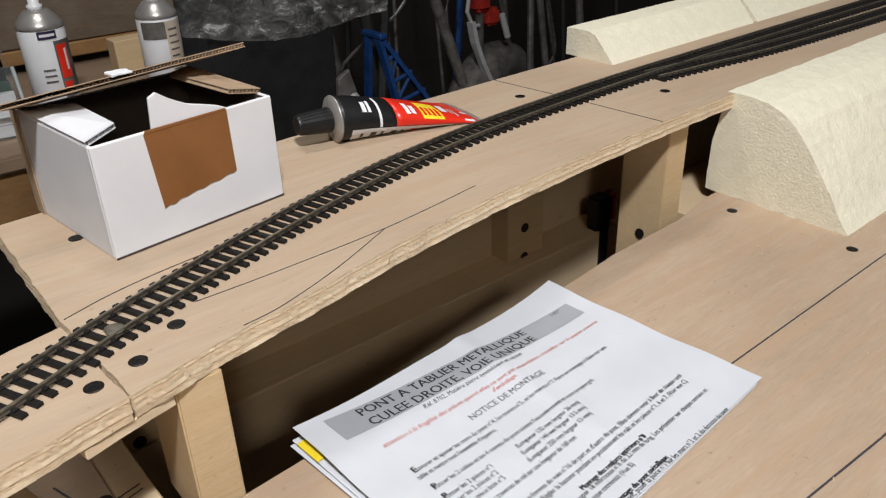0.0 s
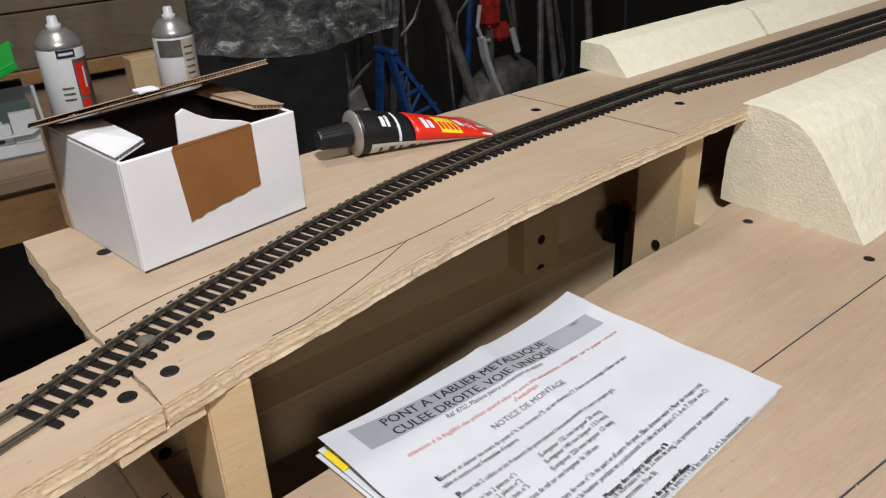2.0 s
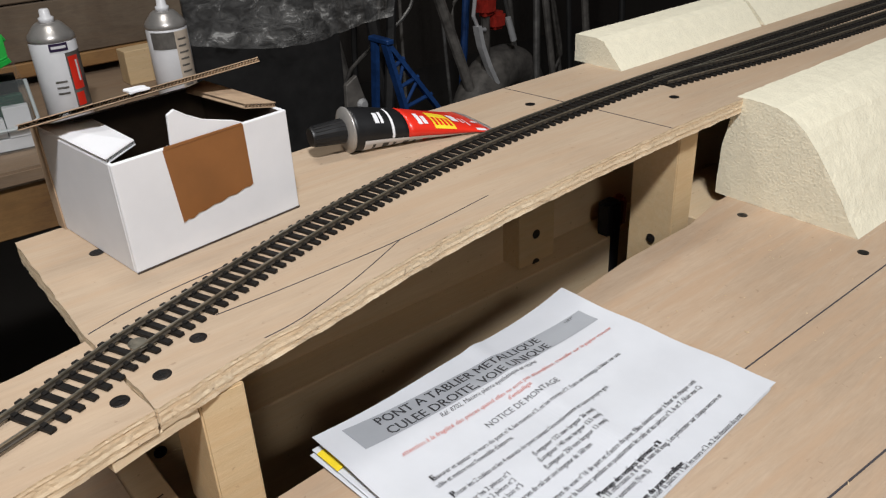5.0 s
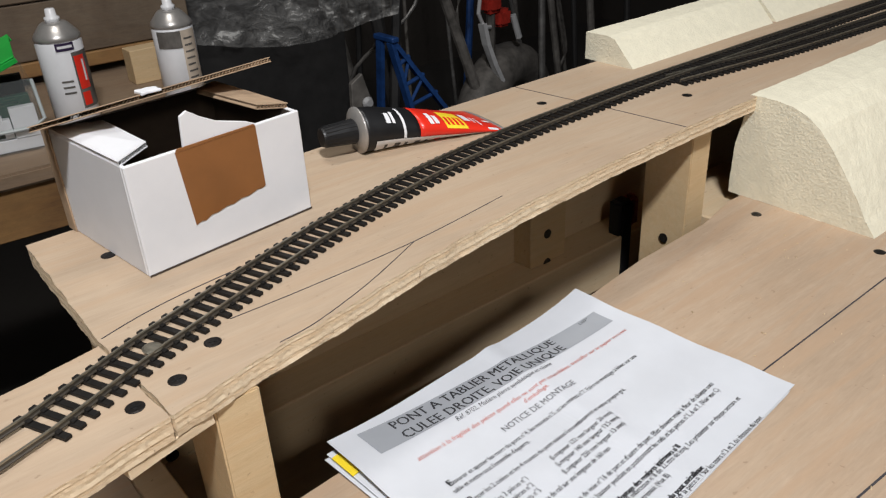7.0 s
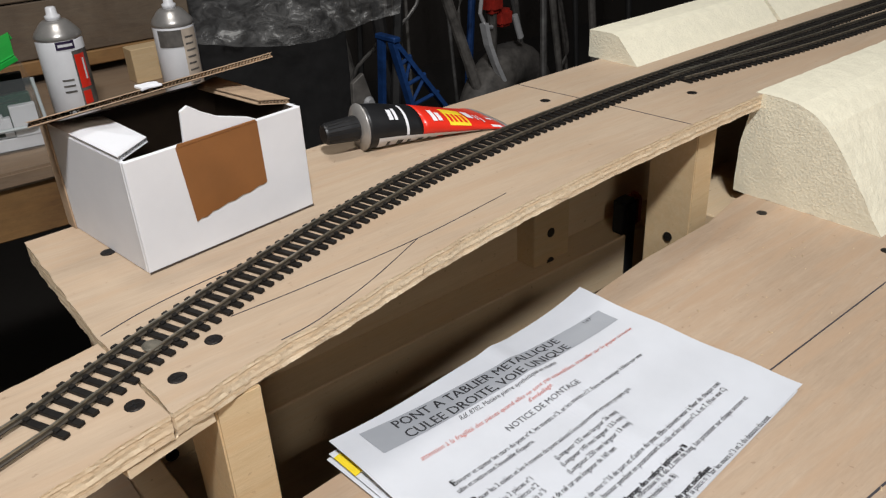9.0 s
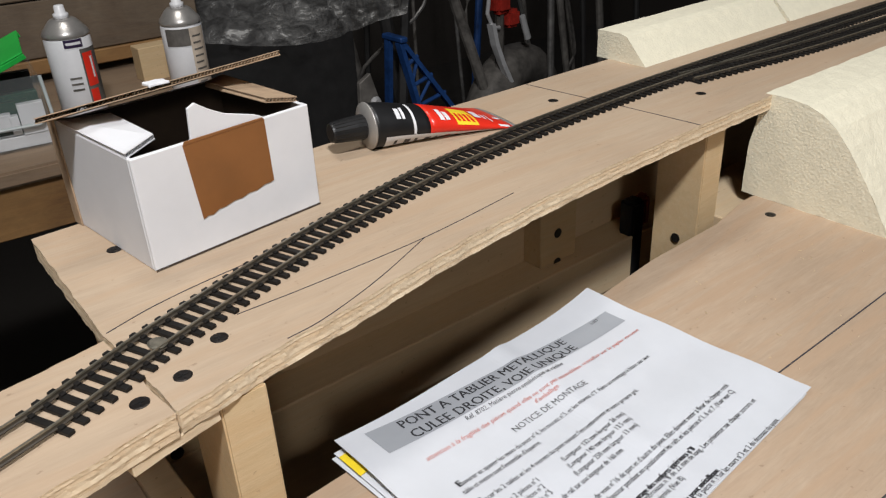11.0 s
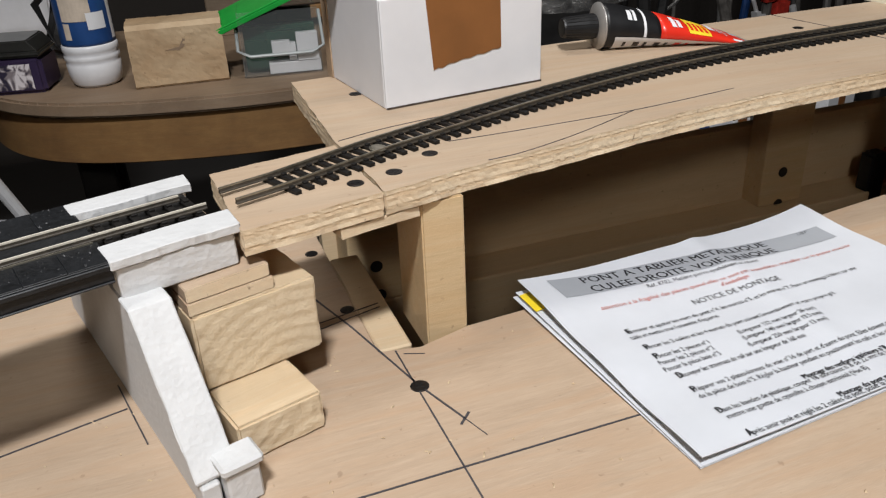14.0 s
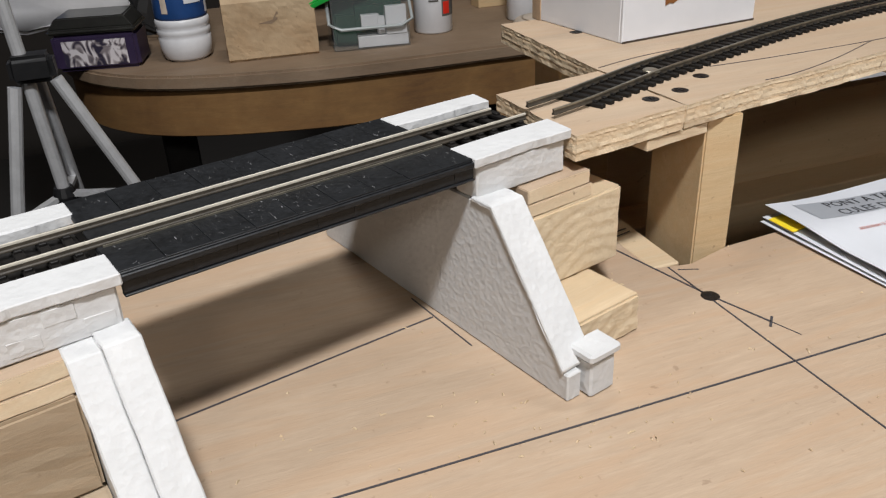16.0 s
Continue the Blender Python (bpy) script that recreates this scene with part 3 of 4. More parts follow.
def abutment(m, label, thick, embossed):
    """Local x runs away from the bridge, from the face of the wall at 0."""
    a = thing("abutment", m, label, "bridge abutment", "bridge abutments")
    P = M["polystyrene"]
    slope = [(-0.0300, 0.0722), (-0.0433, 0.0722), (-0.0870, 0.0150)]
    wall = [(-0.0885, 0.0), (0.112, 0.0), (0.112, 0.012), (0.040, 0.0705), (-0.030, 0.0705), (-0.0418, 0.0700), (-0.0850, 0.0130), (-0.0885, 0.0130)]
    part("face_wall", roughen(prism(wall, 0.0, 0.47 * thick, "x", 0.0007), 0.0002, 200), P, a)
    under = [(y + 0.0012, z - 0.0022) for y, z in slope[::-1]]
    bm = prism(slope + under, -0.0012, 0.5 * thick if embossed else thick, "x", 0.0005)
    bmesh.ops.subdivide_edges(bm, edges=[e for e in bm.edges if e.calc_length() > 0.008], cuts=6, use_grid_fill=True)
    part("wing_coping", roughen(bm, 0.0004, 150, 0, 1.7), P, a)
    if embossed:
        ledge = [(y + 0.0010, z - 0.0014) for y, z in slope]
        bm = prism(ledge + [(y + 0.0018, z - 0.0034) for y, z in ledge[::-1]], 0.5 * thick + 0.0001, thick, "x", 0.0005)
        bmesh.ops.subdivide_edges(bm, edges=[e for e in bm.edges if e.calc_length() > 0.008], cuts=6, use_grid_fill=True)
        part("coping_ledge", roughen(bm, 0.0004, 150, 0, 4.2), P, a)
    part("back_fill", prism([(-0.0820, 0.0), (-0.0360, 0.0), (-0.0360, 0.0660), (-0.0405, 0.0660), (-0.0820, 0.0120)], 0.47 * thick + 0.0001, 0.94 * thick, "x", 0.0005), P, a)
    part("end_pier", roughen(block(0.0090, 0.0230, -0.0925, -0.0822, 0, 0.0172, 0.001), 0.0004, 200, 2), P, a)
    part("pier_cap", roughen(block(0.0072, 0.0248, -0.0940, -0.0800, 0.0173, 0.0218, 0.0012), 0.0003, 200, 2), P, a)
    for s, y0, y1 in ((-1, -0.0325, -0.0175), (1, 0.0245, 0.0365)):
        part("parapet", roughen(block(0.0005, 0.0500, y0, y1, 0.0707, 0.0858, 0.0008), 0.0003, 200, 3), P, a)
        steps = []
        for k in range(9):
            x, notch = -0.0015 + 0.054 * k / 8, 0.0006 * math.sin(7.3 * k + 2.0 * s)
            steps += [(x, y0 - 0.0012 + notch), (x + 0.0055, y0 - 0.0012 + notch)]
        steps = [p for p in steps if p[0] < 0.0535]
        bm = prism(steps + [(0.0545, y1 + 0.0010), (0.027, y1 + 0.0014), (-0.0015, y1 + 0.0008)], 0.0859, 0.0900, "z", 0.0004)
        part("coping", roughen(bm, 0.0003, 180, 0, s), P, a)
        for k in range(embossed):
            part("stone_block", roughen(block(0.002 + 0.0112 * k, 0.0125 + 0.0112 * k, y0 - 0.0002, y0 + 0.001, 0.0722 + 0.0066 * (k % 2), 0.0784 + 0.0066 * (k % 2), 0.0006), 0.0003, 260, 1), P, a)
    part("track_bed", block(0.001, 0.048, -0.0162, 0.0232, 0.0707, 0.0862, 0.0005), M["sleeper"], a)
    for k in range(6):
        s = new("sleeper", SLEEPER)
        s.parent = a
        s.matrix_local = pose(0.005 + 0.0078 * k, 0, 0.0866, 0, 0, 0)
    return a


abutment(BR @ pose(-0.0445, 0, 0), "white polystyrene bridge abutment with stone-like coping", 0.0160, 0)
abutment(BR @ pose(-0.1885, 0, 0) @ Matrix.Diagonal((-1, 1, 1, 1)), "white polystyrene bridge abutment with stone-like coping", 0.0215, 4)

# ---------------- timber packing under the bridge ends ----------------


def packing(m, flip):
    rows = [
        ("wood_block", -0.022, 0.0175, -0.0712, -0.030, 0.0, 0.0195, "pine_lying", "end_grain", "rough-sawn pine offcut lying on the baseboard"),
        ("wood_block", -0.022, 0.0355, -0.0405, 0.034, 0.0197, 0.0575, "pine_lying", "end_grain", "thick pine offcut with end grain under the abutment"),
        ("plywood_offcut", -0.022, 0.0165, -0.0395, 0.036, 0.0577, 0.0637, "ply", "ply_edge", "small plywood packing piece with splintered edge"),
        ("plywood_offcut", -0.022, 0.0153, -0.0390, 0.036, 0.0640, 0.0703, "ply", "ply_edge", "small plywood packing piece with splintered edge"),
    ]
    for name, x0, x1, y0, y1, z0, z1, face, end, label in rows:
        if flip:
            x0, x1 = -0.231 - x1, -0.231 - x0
            x0 -= 0.03
        t = thing(name, m @ pose((x0 + x1) / 2, (y0 + y1) / 2, z0, 0, 0, random.uniform(-1.0, 1.0)), label, "wood offcut")
        hx, hy = (x1 - x0) / 2, (y1 - y0) / 2
        bm = block(-hx, hx, -hy, hy, 0, z1 - z0, 0.0012 if z1 - z0 > 0.01 else 0.0004, 2)
        bmesh.ops.subdivide_edges(bm, edges=[e for e in bm.edges if e.calc_length() > 0.015], cuts=7, use_grid_fill=True)
        roughen(bm, 0.0006 if z1 - z0 > 0.01 else 0.0005, 210, 0, x0 * 50)
        bm.normal_update()
        for f in bm.faces:
            f.material_index = 1 if abs(f.normal.y) > 0.6 else 0
        # far blocks take the darkened pine, so their shade is in the colour
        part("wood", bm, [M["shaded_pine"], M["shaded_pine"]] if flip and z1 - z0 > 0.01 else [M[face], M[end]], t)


packing(BR, False)
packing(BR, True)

# ---------------- opened box: flaps, tape ----------------


def card(points, thick, mat, name, label=""):
    """A corrugated flap through four corners: two liners with a wavy core between them."""
    a, b, c, d = [Vector(p) for p in points]
    n = (b - a).cross(d - a).normalized()
    bm = bmesh.new()
    for z0, z1 in ((-thick / 2, -thick / 2 + 0.0005), (thick / 2 - 0.0005, thick / 2)):
        vs = [bm.verts.new(p + n * z) for z in (z0, z1) for p in (a, b, c, d)]
        for f in ((3, 2, 1, 0), (4, 5, 6, 7), (0, 1, 5, 4), (1, 2, 6, 5), (2, 3, 7, 6), (3, 0, 4, 7)):
            bm.faces.new([vs[i] for i in f])
    steps = max(8, int((b - a).length / 0.0011))
    h = thick / 2 - 0.0005
    row = []
    for i in range(steps + 1):
        s = i / steps
        off = n * (h if i % 2 else -h)
        row.append((bm.verts.new(a.lerp(b, s) + off), bm.verts.new(d.lerp(c, s) + off)))
    for p, q in zip(row, row[1:]):
        bm.faces.new((p[0], q[0], q[1], p[1]))
    bmesh.ops.recalc_face_normals(bm, faces=bm.faces[:])
    return part(name, bm, mat, carton, label)


card([(-0.021, D - 0.040, T + 0.0145), (L + 0.015, D - 0.050, T + 0.0200), (L + 0.002, D, T + 0.004), (0.0, D, T + 0.002)], 0.0030, M["kraft"], "back_flap", "raised kraft flap with torn corrugated edge")
card([(0.0, 0.004, T + 0.001), (0.020, 0.011, T + 0.004), (0.030, D - 0.01, T - 0.002), (0.0, D - 0.004, T + 0.001)], 0.0030, M["white_card"], "side_flap")
card([(L - 0.020, 0.012, T + 0.005), (L, 0.010, T + 0.001), (L, D - 0.004, T + 0.001), (L - 0.022, D - 0.02, T + 0.004)], 0.0030, M["kraft"], "side_flap")
part("torn_flap", prism([(0.034, T - 0.001), (0.0355, T + 0.0165), (0.040, T + 0.0185), (0.047, T + 0.0135), (0.056, T + 0.0085), (0.074, T + 0.003), (0.082, T - 0.001)], 0.0004, 0.0022, "y", 0.0003), M["white_card"], carton, "torn white flap standing up")
tape_pts = [(0.0285, T - 0.001), (0.0785, T - 0.0002), (0.0790, 0.0265), (0.0765, 0.0256), (0.073, 0.0258), (0.067, 0.0240), (0.062, 0.0243), (0.057, 0.0228), (0.052, 0.0230), (0.046, 0.0215), (0.042, 0.0216), (0.038, 0.0196), (0.035, 0.0202), (0.0320, 0.0190)]
part("brown_tape", prism(tape_pts, -0.0005, -0.0001, "y", 0), M["tape"], carton, "torn strip of brown packing tape")
part("tape_over_edge", prism([(0.0287, T - 0.0012), (0.0783, T - 0.0004), (0.0775, T + 0.0008), (0.0295, T + 0.0008)], -0.0008, -0.0001, "y", 0.0002), M["tape"], carton)
part("corner_strip", block(-0.0012, -0.0002, D - 0.006, D + 0.004, 0.0, T + 0.002, 0.0003), M["kraft"], carton, "bare kraft edge of the back corner")
for x0, x1, z in ((0.040, 0.052, T + 0.0200),):
    part("torn_paper", roughen(block(x0, x1, D - 0.046, D - 0.038, z - 0.002, z - 0.0005, 0.0003), 0.001, 300, 2), M["white_card"], carton)
# dark sheets added over the white inner walls, painting the shade inside
part("inner_liner", block(0.003, L - 0.003, D - 0.0032, D - 0.0027, 0.003, T - 0.0005, 0), M["box_shade"], carton)
part("inner_liner", block(L - 0.0032, L - 0.0027, 0.003, D - 0.0034, 0.003, T - 0.0005, 0), M["box_shade"], carton)
# contact shade at the foot of the front wall, as a thin dark strip
part("bottom_edge", block(0.0, L, -0.0004, 0.0, 0.0, 0.0012, 0), M["box_shade"], carton)

# ---------------- printed page ----------------


def text_mesh(words, size, align="LEFT"):
    cu = bpy.data.curves.new("text", "FONT")
    cu.body, cu.size, cu.align_x, cu.resolution_u = words, size, align, 2
    ob = bpy.data.objects.new("text", cu)
    scene.collection.objects.link(ob)
    bpy.context.view_layer.update()
    dg = bpy.context.evaluated_depsgraph_get()
    me = bpy.data.meshes.new_from_object(ob.evaluated_get(dg))
    bm = bmesh.new()
    bm.from_mesh(me)
    bpy.data.objects.remove(ob)
    bpy.data.curves.remove(cu)
    bpy.data.meshes.remove(me)
    return bm


PW, PH = 0.2140, 0.1520


def page_point(s, t0, up):
    """The printing runs a little askew on the page, most of all near the head."""
    t = t0 - (0.02 + 0.13 * max(0.0, t0) ** 3) * (s - 0.12)
    return on_paper(s, t, up)


def page_line(words, s0, s1, t0, size, mat, name="printed_line", bold=0.0, slant=0.0):
    """A line of print from s0 to s1 across the page, on the base line t0."""
    bm = text_mesh(words, size)
    xs = [v.co.x for v in bm.verts]
    low, k = min(xs), (s1 - s0) * PW / (max(xs) - min(xs))
    for v in bm.verts:
        v.co.x = (v.co.x - low) * k + slant * v.co.y
    if bold:
        twin = bm.copy()
        for v in twin.verts:
            v.co.x += bold
        bm = join(bm, twin)
    for v in bm.verts:
        v.co = page_point(s0 + v.co.x / PW, t0 + v.co.y / PH, 0.00045)
    return part(name, bm, mat, sheet)


def page_box(s0, s1, t0, t1, mat, name):
    bm = bmesh.new()
    n, m = 48, 6
    g = [[bm.verts.new(page_point(s0 + (s1 - s0) * i / n, t0 + (t1 - t0) * j / m, 0.0003)) for j in range(m + 1)] for i in range(n + 1)]
    for i in range(n):
        for j in range(m):
            bm.faces.new((g[i][j], g[i + 1][j], g[i + 1][j + 1], g[i][j + 1]))
    return part(name, bm, mat, sheet)


page_box(0.073, 0.944, 0.822, 0.957, M["grey_bar"], "grey_title_bar")
INK = M["print"]
page_line("PONT A TABLIER METALLIQUE", 0.16, 0.745, 0.900, 0.0100, INK, "title_line", 0.0003)
page_line("CULEE DROITE, VOIE UNIQUE", 0.158, 0.742, 0.830, 0.0100, INK, "title_line", 0.0003)
page_line("1/87°", 0.868, 0.905, 0.925, 0.0045, INK)
page_line("Réf. 8702, Matière pierre synthétique et résine", 0.297, 0.65, 0.785, 0.0056, M["grey_ink"], "printed_line", 0, 0.25)
page_line("attention à la fragilité des pièces quand elles ne sont pas assemblées, travailler sur le papier mousse", 0.126, 0.925, 0.717, 0.0046, M["red_print"], "red_line", 0, 0.25)
page_line("d'emballage.", 0.47, 0.56, 0.684, 0.0046, M["red_print"], "red_line", 0, 0.25)
page_line("NOTICE DE MONTAGE", 0.355, 0.628, 0.627, 0.0062, M["grey_ink"], "heading_line")
BODY = [
    ("Ebavurer et ajuster les murs du pont n°4, les murets n°5, et les murets n°7. Faire un montage à blanc sur une", 0.125, 0.84, 0.563),
    ("table et mettre tout l'ensemble d'équerre.", 0.117, 0.37, 0.528),
    ("Poncer les 2 culées et les 4 murets du pont suivant l'encombrement et votre propre gré.", 0.122, 0.695, 0.462),
    ("Poncer les 2 pièces n°1", 0.119, 0.268, 0.408), ("(Longueur 132 mm largeur 26 mm)", 0.356, 0.590, 0.412),
    ("Poncer les 2 pièces n°2", 0.114, 0.263, 0.376), ("(Longueur 140 mm largeur 13.5 mm)", 0.348, 0.585, 0.377),
    ("Poncer la pièce bois n°5", 0.110, 0.262, 0.344), ("(Longueur 250 mm largeur 13 mm)", 0.340, 0.575, 0.340),
    ("Découper les traverses de rail sur une longueur de 160 mm", 0.123, 0.480, 0.303),
    ("Préparer vos 2 plates-formes de voie n°16 de part et d'autre du pont. Elles doivent venir à fleur de chaque coté", 0.120, 0.862, 0.233),
    ("de la pièce de bois n°5. Régler la hauteur pendant en positionnant les rails et les pièces n°1, 6 et 7. (Voir vue C)", 0.118, 0.850, 0.200),
    ("Dans les bandes de plastique, couper 18 morceaux n°8 de 22 mm de long. Les présenter sur chaque serrure et", 0.118, 0.857, 0.121),
    ("mettre une goutte de cyanolite à chaque extrémité (Vue B)", 0.121, 0.50, 0.090),
    ("Après avoir posé et réglé les 2 culées de pont, poser la pièce n°1 sur les murs n°3 et 2 du dessous du pont", 0.121, 0.822, 0.010),
]
for words, s0, s1, t0 in BODY:
    page_line(words, s0, s1, t0, 0.0046, INK)
    if s0 > 0.1165 and s0 < 0.126 and words[0] in "EPDA":
        page_line(words[0], s0, s0 + 0.011, t0, 0.0062, INK, "initial_letter", 0.0004)
page_line("Montage des renforts intérieurs n°8", 0.357, 0.60, 0.141, 0.0046, INK, "heading_line", 0.0004)
page_line("Montage du pont métallique", 0.370, 0.570, 0.028, 0.0046, INK, "heading_line", 0.0004)
part("yellow_strip", paper_grid(4, 4, lambda s, t: paper_flat(s * 0.05 - 0.010, 0.84 + 0.12 * t) + Vector((0, 0, 0.0052 + 0.0012 * s))), M["yellow"], sheet, "yellow strip showing between the leaves")
part("middle_leaf", paper_grid(30, 20, lambda s, t: paper_flat(s * 0.975, t * 0.99) + Vector((-0.002 * t, 0.0, 0.0014 + 0.0034 * t * (1 - s)))), M["paper"], sheet)

# ---------------- glue tube ----------------
TUBE = pose(0.2205, 0.2785, H + 0.0165, 0, 1.5, -8.0)
glue = thing("glue_tube", TUBE, "black and red glue tube with black screw cap", "glue tube")
TL, TR = 0.112, 0.0163


def tube_ring(s):
    """Half width, half height and lift of the body at s from the shoulder (0) to the crimp (1)."""
    k = s ** 1.25
    return TR + (0.0300 - TR) * k, TR * (1 - k) + 0.0009 * k, -(TR - 0.0016) * k


def tube_skin(s0, s1, a0, a1, grow, name, mat, n=14, m=30, label=""):
    bm = bmesh.new()
    full = a1 - a0 >= 359
    rows = []
    for i in range(n + 1):
        s = s0 + (s1 - s0) * i / n
        w, h, lift = tube_ring(s)
        cols = m if full else m + 1
        ring = []
        for j in range(cols):
            a = radians(a0 + (a1 - a0) * j / m)
            dent = 1 + 0.025 * noise.noise((s * 9, math.cos(a) * 1.5, math.sin(a) * 1.5))
            ring.append(bm.verts.new((TL * s, (w + grow) * math.cos(a) * dent, lift + (h + grow) * math.sin(a) * dent)))
        rows.append(ring)
    for p, q in zip(rows, rows[1:]):
        for j in range(m if full else m):
            k = (j + 1) % len(p)
            bm.faces.new((p[j], q[j], q[k], p[k]))
    if full:
        bm.faces.new(rows[0])
        bm.faces.new(rows[-1][::-1])
    bmesh.ops.recalc_face_normals(bm, faces=bm.faces[:])
    return part(name, bm, mat, glue, label, smooth=True)


tube_skin(0.0, 0.36, 0, 360, 0, "black_body", M["black_plastic"])
tube_skin(0.36, 0.955, 0, 360, 0, "red_body", M["red"])
tube_skin(0.955, 1.0, 0, 360, 0.0003, "crimp", M["tube_white"], 3)
tube_skin(0.06, 0.86, 197, 250, 0.0003, "white_panel", M["white_card"], 14, 8, "white panel of small print")
tube_skin(0.245, 0.262, 95, 195, 0.0003, "white_stripe", M["white_card"], 2, 12)
tube_skin(0.55, 0.70, 95, 165, 0.0003, "yellow_label", M["yellow"], 4, 10)
for k in range(4):
    tube_skin(0.565 + 0.033 * k, 0.585 + 0.033 * k, 118, 150, 0.0005, "red_bar", M["red"], 2, 5)
for s0, s1, a0, a1 in ((0.14, 0.17, 120, 150), (0.18, 0.20, 115, 150), (0.44, 0.47, 110, 150), (0.48, 0.51, 118, 148), (0.72, 0.77, 95, 125), (0.79, 0.80, 105, 130), (0.82, 0.83, 105, 140), (0.85, 0.92, 150, 165), (0.88, 0.93, 110, 118)):
    tube_skin(s0, s1, a0, a1, 0.0004, "white_bar", M["white_card"], 2, 6)
for k in range(9):
    tube_skin(0.12 + 0.07 * k, 0.14 + 0.07 * k + 0.02 * (k % 2), 212, 232, 0.0005, "small_print_bar", M["red"] if k > 4 else M["black_plastic"], 2, 3)
turn_x = Matrix.Rotation(radians(-90), 4, "Y")
part("shoulder", lathe([(0.0166, -0.0004), (0.0169, 0.0004), (0.0166, 0.0012), (0.0072, 0.0032)], 32, turn_x), M["tube_white"], glue, "pale metal shoulder disc", True)
cap = part("cap", lathe([(0.0082, 0.0028), (0.0088, 0.0036), (0.0086, 0.0100), (0.0070, 0.0270), (0.0066, 0.0282), (0.0052, 0.0284)], 32, turn_x), M["black_plastic"], glue, "ribbed black screw cap")
for k in range(18):
    a = 2 * math.pi * k / 18
    c, s = math.cos(a), math.sin(a)
    part("cap_rib", rod((-0.0040, 0.0087 * c, 0.0087 * s), (-0.0262, 0.0071 * c, 0.0071 * s), 0.0005, 5), M["black_plastic"], cap)

# ---------------- coin-like nail heads, shavings ----------------
nail = thing("track_nail", pose(0.0105, 0.1365, H + 0.0036, 4, 3, 0), "flat brass nail head between the rails", "nail")
part("head", lathe([(0.0042, 0), (0.0046, 0.0006), (0.0035, 0.0012)], 20), M["rail"], nail)
chip_bm = bmesh.new()
rnd = random.Random(5)
for k in range(420):
    if k < 30:
        x, y = rnd.uniform(-0.15, -0.05), rnd.uniform(-0.02, 0.03)
    else:
        x, y = rnd.uniform(-0.3, 0.9), rnd.uniform(-0.16, 0.10)
    if 0.07 < x < 0.30 and y > -0.05:
        continue
    a, n, w = rnd.uniform(0, 6.3), rnd.uniform(0.0003, 0.0014) * rnd.choice((0.6, 0.8, 1.4)), rnd.uniform(0.0002, 0.0005)
    c, s = math.cos(a), math.sin(a)
    v = [chip_bm.verts.new((x + c * p * n - s * q * w, y + s * p * n + c * q * w, 0.0002 + z)) for p, q, z in ((-1, -1, 0), (1, -1, 0), (1, 1, 0), (-1, 1, 0), (0, 0, 0.0008))]
    for i, j in ((0, 1), (1, 2), (2, 3), (3, 0)):
        chip_bm.faces.new((v[i], v[j], v[4]))
shav = link_mesh("sawdust", chip_bm, M["pine_lying"])
tagged(shav, "pale sawdust crumbs and shavings scattered on the baseboard", "sawdust", kind="stuff")

# ---------------- old table behind with its clutter ----------------
TZ = -0.108
M["tin"] = plain("dark_purple_tin", (0.045, 0.03, 0.075), 0.35, 0.3, 0.2, 30)
M["tin_lid"] = plain("grey_tin_lid", (0.16, 0.16, 0.15), 0.3, 0.9, 0.15, 30)
M["white_plastic"] = plain("white_plastic", (0.72, 0.72, 0.74), 0.35, 0, 0.05, 30)
M["blue"] = plain("blue_label", (0.015, 0.06, 0.20), 0.4, 0, 0.2, 30)
M["cream"] = plain("cream_print", (0.62, 0.52, 0.42), 0.5, 0, 0.2, 30)
M["green"] = plain("green_plastic", (0.02, 0.42, 0.06), 0.3, 0, 0.15, 20)
M["green_dark"] = plain("dark_green_card", (0.006, 0.05, 0.028), 0.5, 0, 0.2, 30)
M["silver"] = plain("brushed_aluminium", (0.62, 0.62, 0.63), 0.38, 0.35, 0.1, 60)
M["orange"] = plain("orange_plastic", (0.30, 0.05, 0.015), 0.5, 0, 0.2, 40)
M["steel"] = plain("dull_steel", (0.34, 0.33, 0.32), 0.45, 0.8, 0.3, 40)
M["can_dome"] = plain("can_dome", (0.46, 0.44, 0.42), 0.32, 0.6, 0.15, 40)
M["tool_red"] = plain("worn_red_paint", (0.40, 0.03, 0.02), 0.45, 0, 0.3, 60)
# black of the dark clutter, also painted shade on the table legs
M["dark"] = plain("black_and_shade", (0.016, 0.015, 0.015), 0.7, 0, 0.4, 20)
M["grey_dark"] = plain("grimy_grey", (0.15, 0.138, 0.126), 0.6, 0.2, 0.4, 30)
M["blue_paint"] = plain("blue_paint", (0.02, 0.075, 0.26), 0.45, 0.1, 0.3, 40)
M["block_wood"] = wood("worn_block", (0.60, 0.46, 0.30), (0.30, 0.19, 0.10), stretch=(5, 5, 5), blotch=0.7, spots=0.8)

m_, nt_, b_ = material("clear_plastic")
b_.inputs["Base Color"].default_value = (0.35, 0.38, 0.38, 1)
b_.inputs["Roughness"].default_value = 0.18
b_.inputs["Alpha"].default_value = 0.10
M["clear"] = m_
M["haze"] = plain("hazy_plastic", (0.34, 0.37, 0.37), 0.3, 0, 0.1, 40)
m_, nt_, b_ = material("tin_picture")
n_ = tex_noise(nt_, coords(nt_, (1, 1, 0.7)), 48, 2, 0.5, 1.2)
nt_.links.new(ramp(nt_, n_, [(0.44, (0.03, 0.025, 0.045)), (0.50, (0.22, 0.19, 0.20)), (0.56, (0.62, 0.58, 0.60))]), b_.inputs["Base Color"])
b_.inputs["Roughness"].default_value = 0.35
M["tin_picture"] = m_
m_, nt_, b_ = material("crumpled_film")
